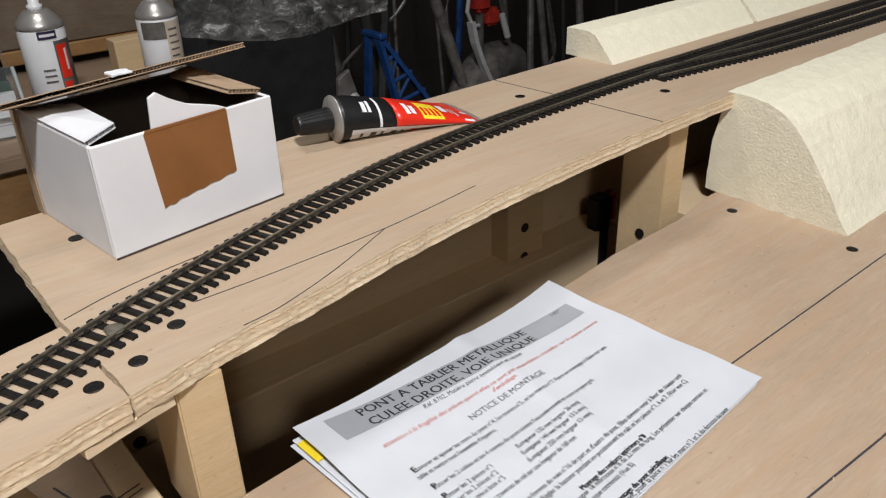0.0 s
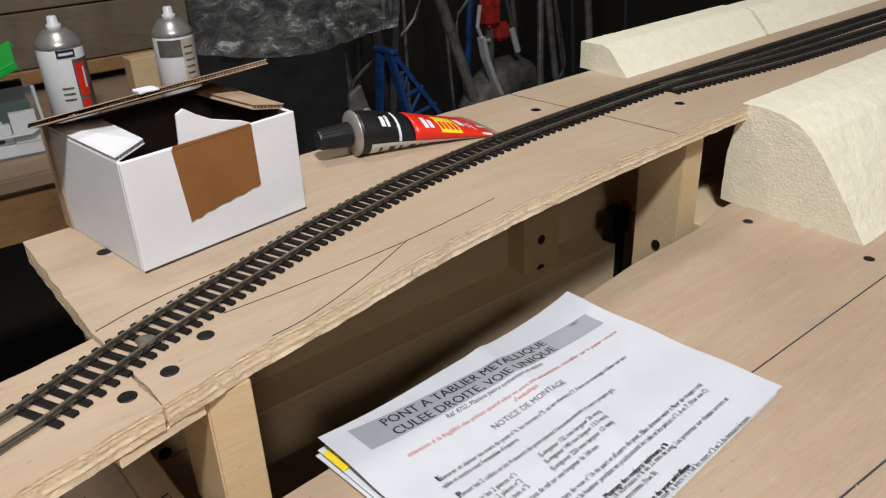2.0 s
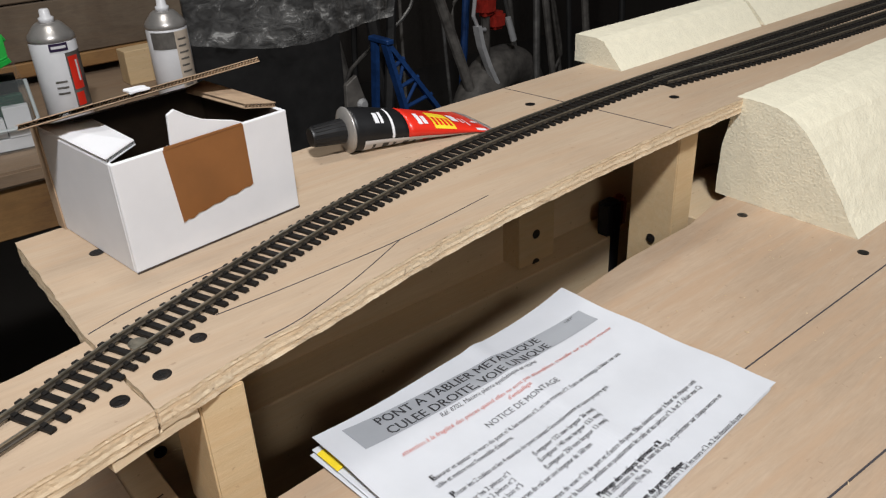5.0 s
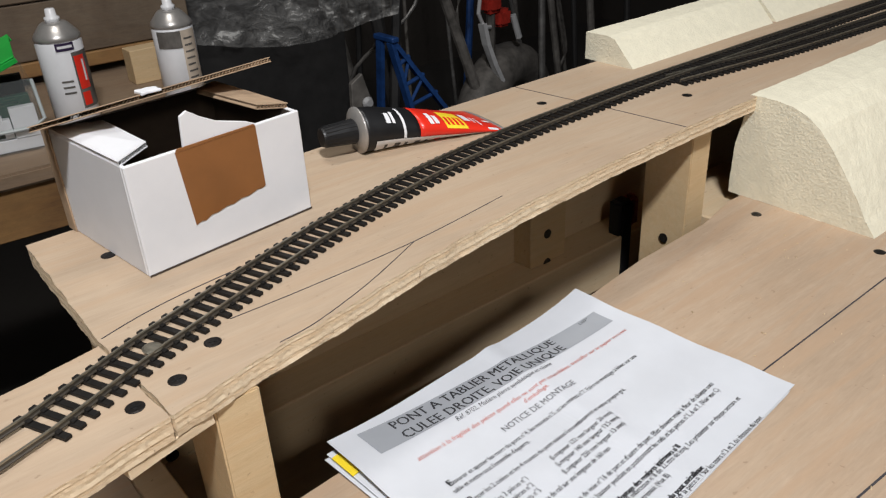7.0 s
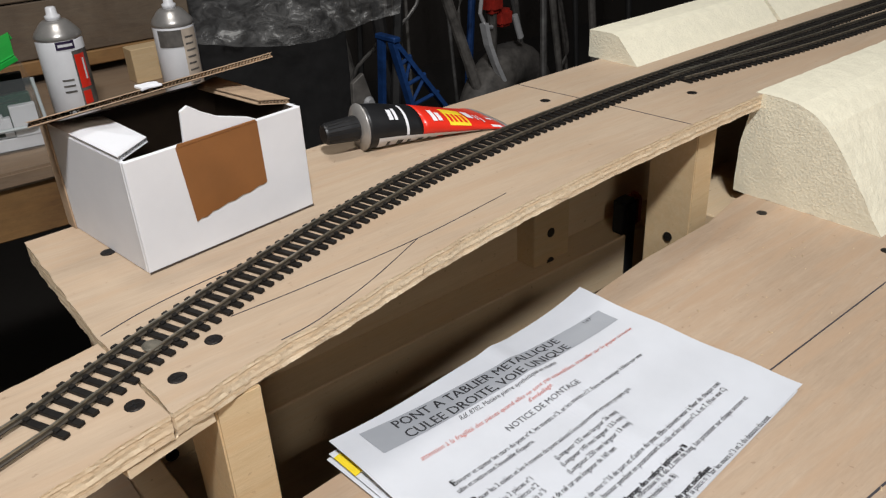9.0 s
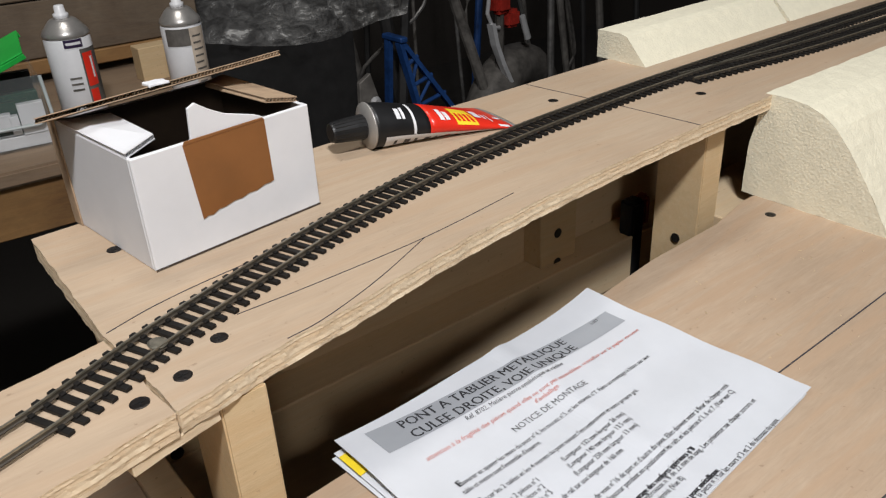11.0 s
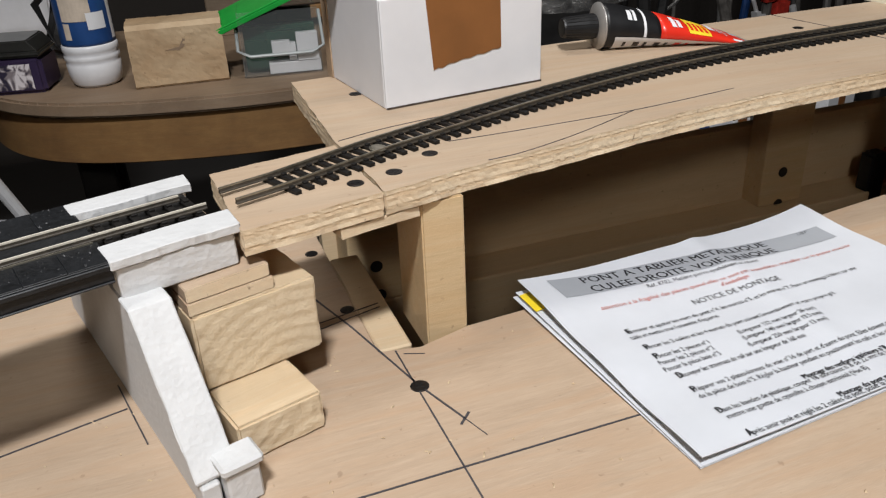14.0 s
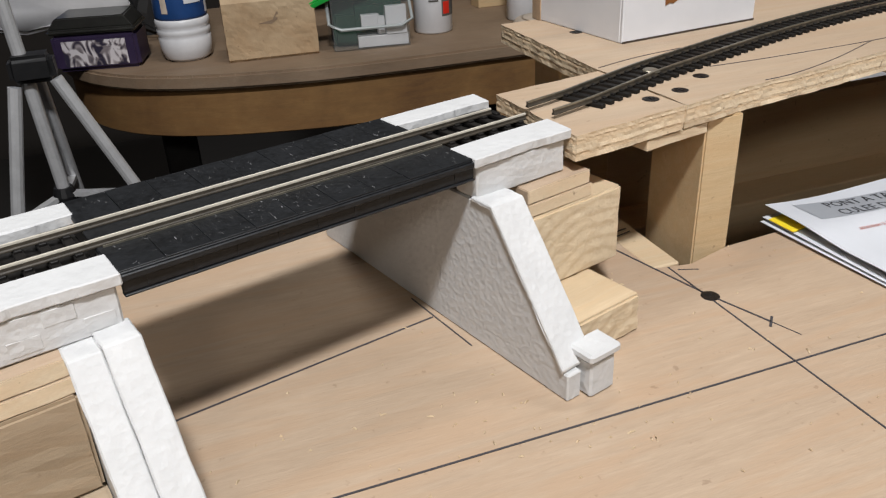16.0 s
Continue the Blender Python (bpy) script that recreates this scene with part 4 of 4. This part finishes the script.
n_ = tex_noise(nt_, coords(nt_, (1.0, 1.0, 1.6), (0, 35, 0)), 20, 6, 0.70, 0.7)
# denser pale streaks in the alpha paint the highlights on the wrinkles
nt_.links.new(ramp(nt_, n_, [(0.40, (0.05, 0.05, 0.05)), (0.54, (0.17, 0.17, 0.17)), (0.60, (0.32, 0.32, 0.32)), (0.66, (0.85, 0.85, 0.85))]), b_.inputs["Alpha"])
b_.inputs["Base Color"].default_value = (0.75, 0.74, 0.72, 1)
b_.inputs["Roughness"].default_value = 0.10
nt_.links.new(bump(nt_, n_, 1.0, 0.012), b_.inputs["Normal"])
M["film"] = m_

TABLE = [(-0.40, 1.42), (-0.385, 1.31), (-0.345, 1.215), (-0.285, 1.142), (-0.205, 1.092), (-0.10, 1.055), (0.03, 1.028), (0.2, 1.017), (0.44, 1.012), (0.49, 1.03), (0.50, 1.65), (-0.36, 1.65)]
table = thing("old_table", None, "worn old wooden table with a rounded end", "table")
TABLE = [(x, y - 0.022) for x, y in TABLE]
edge_line = [(p.x, p.y) for p in spline(TABLE[:8], 5)] + TABLE[8:]
part("tabletop", prism(edge_line, TZ - 0.024, TZ, "z", 0.004, 2), M["old_wood"], table)
inner = [(x + (0.2 - x) * 0.02 + 0.004, y + (1.35 - y) * 0.03 + 0.003) for x, y in edge_line]
part("apron", prism(inner, TZ - 0.104, TZ - 0.0245, "z", 0.002), M["apron_wood"], table, "stained curved apron")
# unseen legs added for support, with the shade under the table as their colour
for x, y in ((-0.22, 1.27), (0.42, 1.12), (-0.22, 1.55), (0.42, 1.55)):
    part("leg", block(x - 0.03, x + 0.03, y - 0.03, y + 0.03, -0.9, TZ - 0.1045, 0.004), M["dark"], table)

tin = thing("biscuit_tin", pose(-0.312, 1.212, TZ, 0, 0, -12), "dark purple metal tin with a grey lid", "tin")
part("body", block(-0.066, 0.066, -0.035, 0.05, 0, 0.058, 0.006, 3), M["tin"], tin)
lid = part("lid", block(-0.068, 0.068, -0.037, 0.052, 0.0582, 0.066, 0.003, 2), M["tin_lid"], tin)
part("lid_top", prism([(-0.066, 0.066), (0.066, 0.066), (0.052, 0.084), (-0.052, 0.084)], -0.033, 0.048, "y", 0.002, 2), M["tin_lid"], lid)
part("picture", block(-0.05, 0.048, -0.0356, -0.0352, 0.008, 0.048, 0), M["tin_picture"], tin, "pale printed picture panel")
bottle = thing("plastic_bottle", pose(-0.179, 1.190, TZ) @ Matrix.Diagonal((0.93, 0.93, 0.93, 1)), "white ridged plastic bottle with blue printed label", "bottle")
part("base", lathe([(0.034, 0), (0.041, 0.006), (0.0445, 0.022), (0.0455, 0.040), (0.0435, 0.043), (0.0462, 0.047), (0.0462, 0.054), (0.0440, 0.057), (0.0468, 0.061), (0.0468, 0.070), (0.0450, 0.073)], 40), M["white_plastic"], bottle, "white ridged base", True)
part("label", lathe([(0.0448, 0.0732), (0.0452, 0.078), (0.0440, 0.215), (0.0432, 0.217)], 40), M["blue"], bottle, "blue printed label", True)
part("neck", lathe([(0.043, 0.2172), (0.034, 0.235), (0.016, 0.245), (0.016, 0.262)], 30), M["white_plastic"], bottle, "", True)


def wrap(parent, r, a0, a1, z0, z1, mat, name="print_patch", n=8):
    bm = bmesh.new()
    low = [bm.verts.new((r * math.cos(radians(a0 + (a1 - a0) * i / n)), r * math.sin(radians(a0 + (a1 - a0) * i / n)), z0)) for i in range(n + 1)]
    high = [bm.verts.new((v.co.x, v.co.y, z1)) for v in low]
    for i in range(n):
        bm.faces.new((low[i], low[i + 1], high[i + 1], high[i]))
    return part(name, bm, mat, parent)


wrap(bottle, 0.0458, 225, 290, 0.115, 0.19, M["cream"])
wrap(bottle, 0.0459, 278, 318, 0.100, 0.128, M["white_card"])
wrap(bottle, 0.0458, 332, 348, 0.080, 0.21, M["white_plastic"])
wrap(bottle, 0.0458, 225, 240, 0.085, 0.112, M["cream"])

wb = thing("wood_block", pose(-0.046, 1.138, TZ, 0, 0, -4), "worn sawn wooden block with a knot", "wood block")
part("wood", roughen(foam_bar([(-0.035, 0.004), (-0.031, 0), (0.035, 0), (0.035, 0.099), (-0.028, 0.099), (-0.035, 0.092)], -0.073, 0.073, 0.005, 0.0009, 3.0), 0.0006, 90), M["block_wood"], wb)
part("knot", prism([(-0.018, 0.058), (0.004, 0.062), (0.012, 0.075), (0.016, 0.078), (0.012, 0.062), (0.002, 0.056)], -0.0356, -0.0345, "y", 0), M["old_wood"], wb, "dark split knot")

tub = thing("plastic_tub", pose(0.120, 1.138, TZ, 0, 0, -8), "clear plastic tub of small boxes with a green lid", "storage tub")
for a, b2, c, d2 in ((-0.064, 0.064, -0.0565, -0.055), (-0.064, 0.064, 0.055, 0.0565), (-0.064, -0.0625, -0.0548, 0.0548), (0.0625, 0.064, -0.0548, 0.0548)):
    part("side", block(a, b2, c, d2, 0.002, 0.105, 0.0004), M["clear"], tub)
part("bottom", block(-0.064, 0.064, -0.056, 0.056, 0, 0.0018, 0), M["clear"], tub)
part("handle", sweep([(-0.068, -0.02, 0.095), (-0.069, -0.058, 0.045), (-0.05, -0.062, 0.036), (0.05, -0.062, 0.036), (0.069, -0.058, 0.045), (0.068, -0.02, 0.095)], circle(0.0028, 8)), M["haze"], tub, "translucent carrying handle")
for dx, dy, dz, w, h, mat in ((-0.03, -0.02, 0.002, 0.05, 0.05, "green_dark"), (0.02, -0.046, 0.002, 0.085, 0.018, "white_card"), (0.01, -0.025, 0.021, 0.065, 0.045, "green_dark"), (0.043, -0.048, 0.021, 0.035, 0.045, "white_card"), (-0.03, 0.02, 0.002, 0.06, 0.085, "dark"), (0.0, -0.012, 0.002, 0.118, 0.072, "green_dark"), (0.0, 0.044, 0.002, 0.118, 0.09, "dark"), (0.0, -0.044, 0.034, 0.03, 0.02, "white_card"), (0.018, -0.045, 0.022, 0.012, 0.028, "white_card")):
    o = thing("small_carton", pose(0.120, 1.138, TZ, 0, 0, -8) @ pose(dx, dy, dz), "small " + ("white" if mat == "white_card" else "dark green" if mat == "green_dark" else "black") + " carton inside the clear tub", "carton", "cartons in the tub")
    part("carton_body", block(-w / 2, w / 2, -0.004, 0.01, 0, h, 0.0006), M[mat], o)
lid_t = thing("green_lid", pose(0.105, 1.128, TZ + 0.118, 8, -22, -14), "bright green plastic lid leaning on the tub", "plastic lid")
part("plate", block(-0.095, 0.075, -0.05, 0.05, 0, 0.003, 0.001), M["green"], lid_t)
for y in (-0.05, 0.046):
    part("rim", block(-0.095, 0.075, y, y + 0.004, -0.008, 0.0, 0.001), M["green"], lid_t)


def spray_can(m, label, body_h, r, accent):
    c = thing("spray_can", m, label, "spray can", "spray cans")
    part("body", lathe([(r * 0.92, 0), (r, 0.003), (r, body_h - 0.002), (r * 0.97, body_h)], 36), M["white_plastic"], c, "", True)
    part("shoulder", lathe([(r * 0.98, body_h + 0.0002), (r * 1.02, body_h + 0.004), (r * 0.95, body_h + 0.010), (r * 0.62, body_h + 0.024), (r * 0.5, body_h + 0.027)], 36), M["can_dome"], c, "shiny domed metal top", True)
    part("nozzle", lathe([(0.011, body_h + 0.0272), (0.0115, body_h + 0.034), (0.008, body_h + 0.036), (0.0075, body_h + 0.045), (0.006, body_h + 0.047)], 18), M["white_plastic"], c, "", True)
    if accent:
        wrap(c, r + 0.0006, 278, 335, 0.030, 0.118, M["grey_dark"], "picture_panel")
        wrap(c, r + 0.0010, 282, 312, 0.060, 0.112, M["red"], "red_picture")
        wrap(c, r + 0.0010, 282, 305, 0.034, 0.055, M["red"], "red_picture")
        wrap(c, r + 0.0014, 300, 306, 0.072, 0.105, M["white_plastic"], "white_bar", 2)
        wrap(c, r + 0.0010, 245, 290, 0.122, 0.134, M["tin"], "brand_plate")
        wrap(c, r + 0.0014, 250, 285, 0.126, 0.130, M["white_plastic"], "white_bar", 5)
        for k in range(3):
            wrap(c, r + 0.0010, 240, 268, 0.056 + 0.009 * k, 0.059 + 0.009 * k, M["grey_dark"], "small_print_bar", 4)
    else:
        wrap(c, r + 0.0008, 200, 268, 0.09, 0.118, M["grey_dark"], "dark_panel")
        wrap(c, r + 0.0008, 268, 320, 0.02, 0.118, M["cream"], "label_panel")
        for k in range(8):
            wrap(c, r + 0.0012, 274, 300 + 3 * (k % 3), 0.026 + 0.011 * k, 0.029 + 0.011 * k, M["grey_dark"], "small_print_bar", 4)
    return c


spray_can(pose(0.248, 1.16, TZ), "white and red spray paint can with chrome dome", 0.134, 0.0345, True)
spray_can(pose(0.432, 1.165, TZ), "grey labelled spray can with a chrome dome", 0.121, 0.034, False)

board = thing("wooden_crate", pose(0.33, 1.44, TZ, 0, 0, -3), "dark weathered plank crate standing on the table", "wooden crate")
part("plank", block(-0.30, 0.24, 0, 0.02, 0.150, 0.26, 0.002), M["crate_wood"], board)
part("plank", block(-0.30, 0.24, 0.002, 0.021, 0.046, 0.147, 0.002), M["crate_wood"], board)
part("plank", block(-0.30, 0.24, -0.004, 0.02, 0.018, 0.0445, 0.002), M["apron_wood"], board)
for x in (-0.28, 0.20):
    part("foot", block(x, x + 0.03, 0, 0.02, 0, 0.0178, 0.001), M["old_wood"], board)
tan = thing("wood_offcut", pose(0.415, 1.30, TZ), "pale square pine offcut on the table", "wood offcut")
part("wood", block(-0.02, 0.05, 0, 0.04, 0, 0.062, 0.001), M["pine"], tan)
bag = thing("white_carrier_bag", pose(-0.48, 1.56, TZ, 8, 0, -4), "white plastic bag with a blue print", "plastic bag")
part("sack", roughen(block(-0.14, 0.23, 0, 0.04, 0.0, 0.26, 0.01, 2), 0.012, 16, 6), M["white_plastic"], bag, "", True)
part("blue_print", block(-0.03, 0.10, -0.006, 0.0, 0.075, 0.20, 0.001), M["blue"], bag)
pouch = thing("black_pouch", pose(-0.235, 1.40, TZ, 0, 20, 10), "black cloth pouch with strap", "pouch")
part("cloth", roughen(block(-0.04, 0.05, 0, 0.03, 0.0, 0.14, 0.012, 3), 0.01, 25, 3), M["dark"], pouch)
part("strap", sweep([(-0.05, -0.02, 0.12), (-0.07, -0.04, 0.09), (-0.03, -0.05, 0.03), (0.03, -0.04, 0.01)], [(-0.008, -0.001), (0.008, -0.001), (0.008, 0.001), (-0.008, 0.001)]), M["black_plastic"], pouch)

# ---------------- tripod ----------------
tripod = thing("camera_tripod", None, "silver aluminium camera tripod standing on the floor", "tripod")
HUB = Vector((-0.382, 0.90, -0.026))
part("hub", roughen(block(HUB.x - 0.024, HUB.x + 0.030, 0.880, 0.920, HUB.z - 0.022, HUB.z + 0.012, 0.007, 3), 0.002, 60), M["black_plastic"], tripod, "black plastic leg hub")
for top, knee in (((-0.403, 0.885, -0.05), (-0.442, 0.865, -0.217)), ((-0.354, 0.885, -0.045), (-0.290, 0.88, -0.205)), ((-0.381, 0.93, -0.045), (-0.378, 1.0, -0.235))):
    a, b2 = Vector(top), Vector(knee)
    d = (b2 - a).normalized()
    foot = a + d * ((-0.897 - a.z) / d.z)
    mid2 = a + d * 0.36
    leg = part("leg", rod(a, mid2, 0.0085, 12), M["silver"], tripod)
    part("leg_clamp", rod(mid2 - d * 0.01, mid2 + d * 0.03, 0.0125, 12), M["black_plastic"], leg)
    part("lower_leg", rod(mid2 + d * 0.02, foot, 0.0065, 12), M["silver"], leg)
    part("rubber_foot", lathe([(0.012, -0.003), (0.012, 0.008), (0.008, 0.02)], 12, Matrix.Translation(foot)), M["black_plastic"], leg)
    part("brace", sweep([a + d * 0.178, Vector((-0.384, 0.905, -0.205))], [(-0.006, -0.003), (0.006, -0.003), (0.006, 0.003), (-0.006, 0.003)]), M["silver"], tripod)
part("centre_column", rod((-0.383, 0.905, -0.215), (-0.400, 0.9, 0.26), 0.0085, 12), M["silver"], tripod)
part("column_foot", lathe([(0.014, -0.012), (0.016, 0.0), (0.012, 0.012)], 14, Matrix.Translation((-0.384, 0.905, -0.207))), M["black_plastic"], tripod)
part("pan_head", block(-0.43, -0.375, 0.875, 0.925, 0.26, 0.30, 0.006, 2), M["black_plastic"], tripod)

# ---------------- dark clutter on the floor behind ----------------
FL = -0.9
film = thing("plastic_sheet", None, "crumpled clear plastic sheet draped over a dark crate", "plastic sheet")
bmv = bmesh.new()
NX, NZ = 56, 26
grid = []
for i in range(NX + 1):
    col = []
    for j in range(NZ + 1):
        x, z = 0.50 + 0.66 * i / NX, 0.13 - (0.215 + 0.045 * math.sin(3.1 * i / NX) + 0.05 * i / NX) * j / NZ
        p = Vector((x, 1.52, z))
        fold = noise.noise(p * 7) * 0.040 + abs(noise.noise(Vector((x * 26 + z * 14, 0, z * 9)))) * 0.018
        col.append(bmv.verts.new((x, 1.52 + fold, z)))
    grid.append(col)
for i in range(NX):
    for j in range(NZ):
        bmv.faces.new((grid[i][j], grid[i + 1][j], grid[i + 1][j + 1], grid[i][j + 1]))
part("film", bmv, M["film"], film, "", True)
crate = thing("dark_crate", pose(0.80, 1.72, FL), "black storage crate in the shadow of the cellar", "crate")
part("shell", block(-0.30, 0.26, -0.10, 0.22, 0, 0.93, 0.01, 2), M["dark"], crate)
part("top_rim", block(-0.32, 0.28, -0.12, 0.24, 0.9302, 0.96, 0.008, 2), M["grey_dark"], crate)

stand = thing("blue_trestle", None, "blue painted steel trestle stand", "trestle")
for a, b2, w in (((1.150, 1.55, -0.215), (1.300, 1.50, FL), 0.012), ((1.157, 1.55, -0.215), (1.66, 1.52, FL), 0.012), ((1.152, 1.60, -0.215), (1.20, 1.75, FL), 0.012)):
    part("leg", sweep([a, b2], [(-w, -0.006), (w, -0.006), (w, 0.006), (-w, 0.006)]), M["blue_paint"], stand)
for z, x0, x1 in ((-0.28, 1.165, 1.205), (-0.34, 1.178, 1.25), (-0.40, 1.192, 1.294)):
    part("cross_bar", rod((x0, 1.545, z), (x1, 1.545, z + 0.02), 0.006, 8), M["blue_paint"], stand)
part("diagonal", rod((1.178, 1.545, -0.34), (1.205, 1.545, -0.265), 0.005, 8), M["blue_paint"], stand)
part("diagonal", rod((1.192, 1.545, -0.40), (1.25, 1.545, -0.325), 0.005, 8), M["blue_paint"], stand)
part("head", block(1.143, 1.166, 1.53, 1.62, -0.2145, -0.200, 0.003), M["blue_paint"], stand)


def pole(a, b2, r, mat, label, name="metal_pole"):
    p = thing(name, None, label, "pole")
    part("tube", rod(a, b2, r, 10), M[mat], p)
    part("end_cap", rod(Vector(b2), Vector(b2) + (Vector(b2) - Vector(a)).normalized() * 0.012, r * 1.15, 10), M["black_plastic"], p)
    return p


pole((1.60, 1.50, FL), (1.32, 1.60, 0.02), 0.016, "grey_dark", "grimy grey metal pole leaning in the clutter")
pole((1.747, 1.56, FL), (1.747, 1.58, 0.05), 0.011, "steel", "upright dull steel pole in the clutter")
pole((1.27, 1.65, FL), (1.20, 1.72, 0.05), 0.02, "dark", "black pole standing in the shadow")
pole((1.95, 1.62, FL), (1.86, 1.70, 0.1), 0.012, "grey_dark", "grimy grey metal pole leaning in the clutter")
pole((2.25, 1.75, FL), (2.18, 1.8, 0.1), 0.014, "grey_dark", "grimy grey metal pole leaning in the clutter")
pole((1.02, 1.46, FL), (1.24, 1.62, -0.05), 0.014, "dark", "black pole standing in the shadow")
rp = random.Random(21)
for k in range(12):
    x = 1.05 + 0.13 * k + rp.uniform(-0.05, 0.05)
    y = rp.uniform(1.72, 2.2)
    pole((x, y, FL), (x + rp.uniform(-0.25, 0.25), y + 0.1, rp.uniform(-0.1, 0.35)), rp.uniform(0.006, 0.018), rp.choice(("grey_dark", "steel", "dark", "grey_dark", "blue_paint")), "grimy metal rod leaning in the dark clutter", "metal_rod")
for k in range(5):
    x, y = 1.30 + 0.2 * k, rp.uniform(1.75, 2.0)
    hose = thing("cable_loop", None, "grey cable hanging in loops in the clutter", "cable", "cables in the clutter")
    path = [(x + 0.09 * math.sin(q * 1.1 + k), y + 0.01 * q, 0.12 - 0.17 * q + 0.05 * math.sin(q * 2.3 + k)) for q in [i * 0.35 for i in range(18)]]
    part("cable", sweep([(a, b2, max(c, FL + 0.008)) for a, b2, c in path], circle(0.006, 7)), M["steel" if k % 2 else "grey_dark"], hose)
plate = thing("steel_bracket", None, "dark grey steel bracket plate with a bolt", "bracket")
part("plate", prism([(0.95, FL), (1.09, FL), (1.05, -0.36), (1.02, -0.26), (0.985, -0.28)], 1.50, 1.515, "y", 0.002), M["grey_dark"], plate)
part("bolt", lathe([(0.014, 0), (0.016, 0.006), (0.010, 0.016)], 14, Matrix.Translation((1.022, 1.495, -0.335)) @ Matrix.Rotation(radians(90), 4, "X")), M["silver"], plate)
vise = thing("red_bench_tool", None, "red painted hand tool with a chrome lever", "hand tool")
part("red_body", roughen(block(1.49, 1.545, 1.53, 1.58, -0.20, -0.09, 0.012, 2), 0.004, 60), M["tool_red"], vise, "red painted casting")
part("red_jaw", roughen(block(1.535, 1.585, 1.535, 1.58, -0.245, -0.195, 0.01, 2), 0.004, 60), M["tool_red"], vise)
part("lever", sweep([(1.468, 1.54, -0.22), (1.478, 1.535, -0.28), (1.50, 1.53, -0.34), (1.53, 1.53, -0.40)], [(-0.012, -0.006), (0.012, -0.006), (0.014, 0.006), (-0.014, 0.006)]), M["silver"], vise, "chrome lever")
part("hook", sweep([(1.465, 1.54, -0.13), (1.455, 1.54, -0.19), (1.475, 1.54, -0.232), (1.50, 1.54, -0.235)], circle(0.006, 8)), M["silver"], vise)
part("shaft", rod((1.52, 1.56, -0.14), (1.52, 1.57, FL), 0.014, 10), M["grey_dark"], vise)
part("spring", rod((1.60, 1.55, -0.22), (1.625, 1.55, -0.29), 0.010, 10), M["silver"], vise)
wheel = thing("rubber_wheel", pose(1.63, 1.62, FL + 0.29, 90, 0, 20), "dusty grey rubber wheel leaning in the clutter", "wheel")
ring = []
tb = bmesh.new()
for i in range(40):
    a = 2 * math.pi * i / 40
    ring.append([tb.verts.new(((0.22 + 0.07 * math.cos(q)) * math.cos(a), (0.22 + 0.07 * math.cos(q)) * math.sin(a), 0.07 * math.sin(q))) for q in [2 * math.pi * k / 14 for k in range(14)]])
for i in range(40):
    for k in range(14):
        tb.faces.new((ring[i][k], ring[(i + 1) % 40][k], ring[(i + 1) % 40][(k + 1) % 14], ring[i][(k + 1) % 14]))
part("tyre", tb, M["grey_dark"], wheel, "", True)

# bench legs down to the floor, and the tool hanging inside the frame
for x, y in ((-0.9, -0.8), (1.5, -0.8), (-0.9, 0.12), (1.5, 0.12)):
    part("bench_leg", block(x - 0.03, x + 0.03, y - 0.03, y + 0.03, FL, -0.0125, 0.002), M["frame_wood"], frame_t)
clampt = thing("bar_clamp", None, "black and orange clamp standing inside the frame", "clamp")
part("bar", block(0.471, 0.489, 0.235, 0.252, -0.319, -0.024, 0.003, 2), M["black_plastic"], clampt)
part("orange_grip", block(0.4895, 0.502, 0.238, 0.252, -0.056, -0.024, 0.004, 2), M["orange"], clampt, "orange-red grip")


# cartons and a tray on the floor behind the bench, seen through the gap over the back panel
for x, y, w, h, turn, mat, label in ((0.80, 1.02, 0.05, 0.60, 8, "cream", "tall narrow cream carton standing on the floor"), (0.90, 1.06, 0.07, 0.615, -12, "blue", "tall blue carton standing on the floor"), (0.985, 1.04, 0.045, 0.61, 5, "white_card", "tall white carton standing on the floor"), (1.24, 1.05, 0.10, 0.62, 14, "white_card", "wide white carton standing on the floor")):
    o = thing("tall_carton", pose(x, y, FL, 0, 0, turn), label, "carton", "cartons behind the bench")
    part("carton_body", block(-w / 2, w / 2, -0.05, 0.05, 0, h, 0.002), M[mat], o)
    part("top_flap", block(-w / 2, w / 2, -0.05, -0.002, h + 0.0005, h + 0.003, 0.0005), M["kraft"], o)
    part("packing_tape", block(-0.012, 0.012, -0.0508, -0.0502, h * 0.8, h, 0), M["tape"], o)

lid_round = thing("round_lid", pose(0.395, 1.02, TZ), "pale round plastic lid lying on the table", "plastic lid")
part("disc", lathe([(0.046, 0), (0.048, 0.003), (0.048, 0.026), (0.044, 0.030), (0.010, 0.031)], 36), M["cream"], lid_round, "", True)
part("raised_ring", lathe([(0.034, 0.0312), (0.035, 0.033), (0.030, 0.0335)], 36), M["cream"], lid_round, "", True)
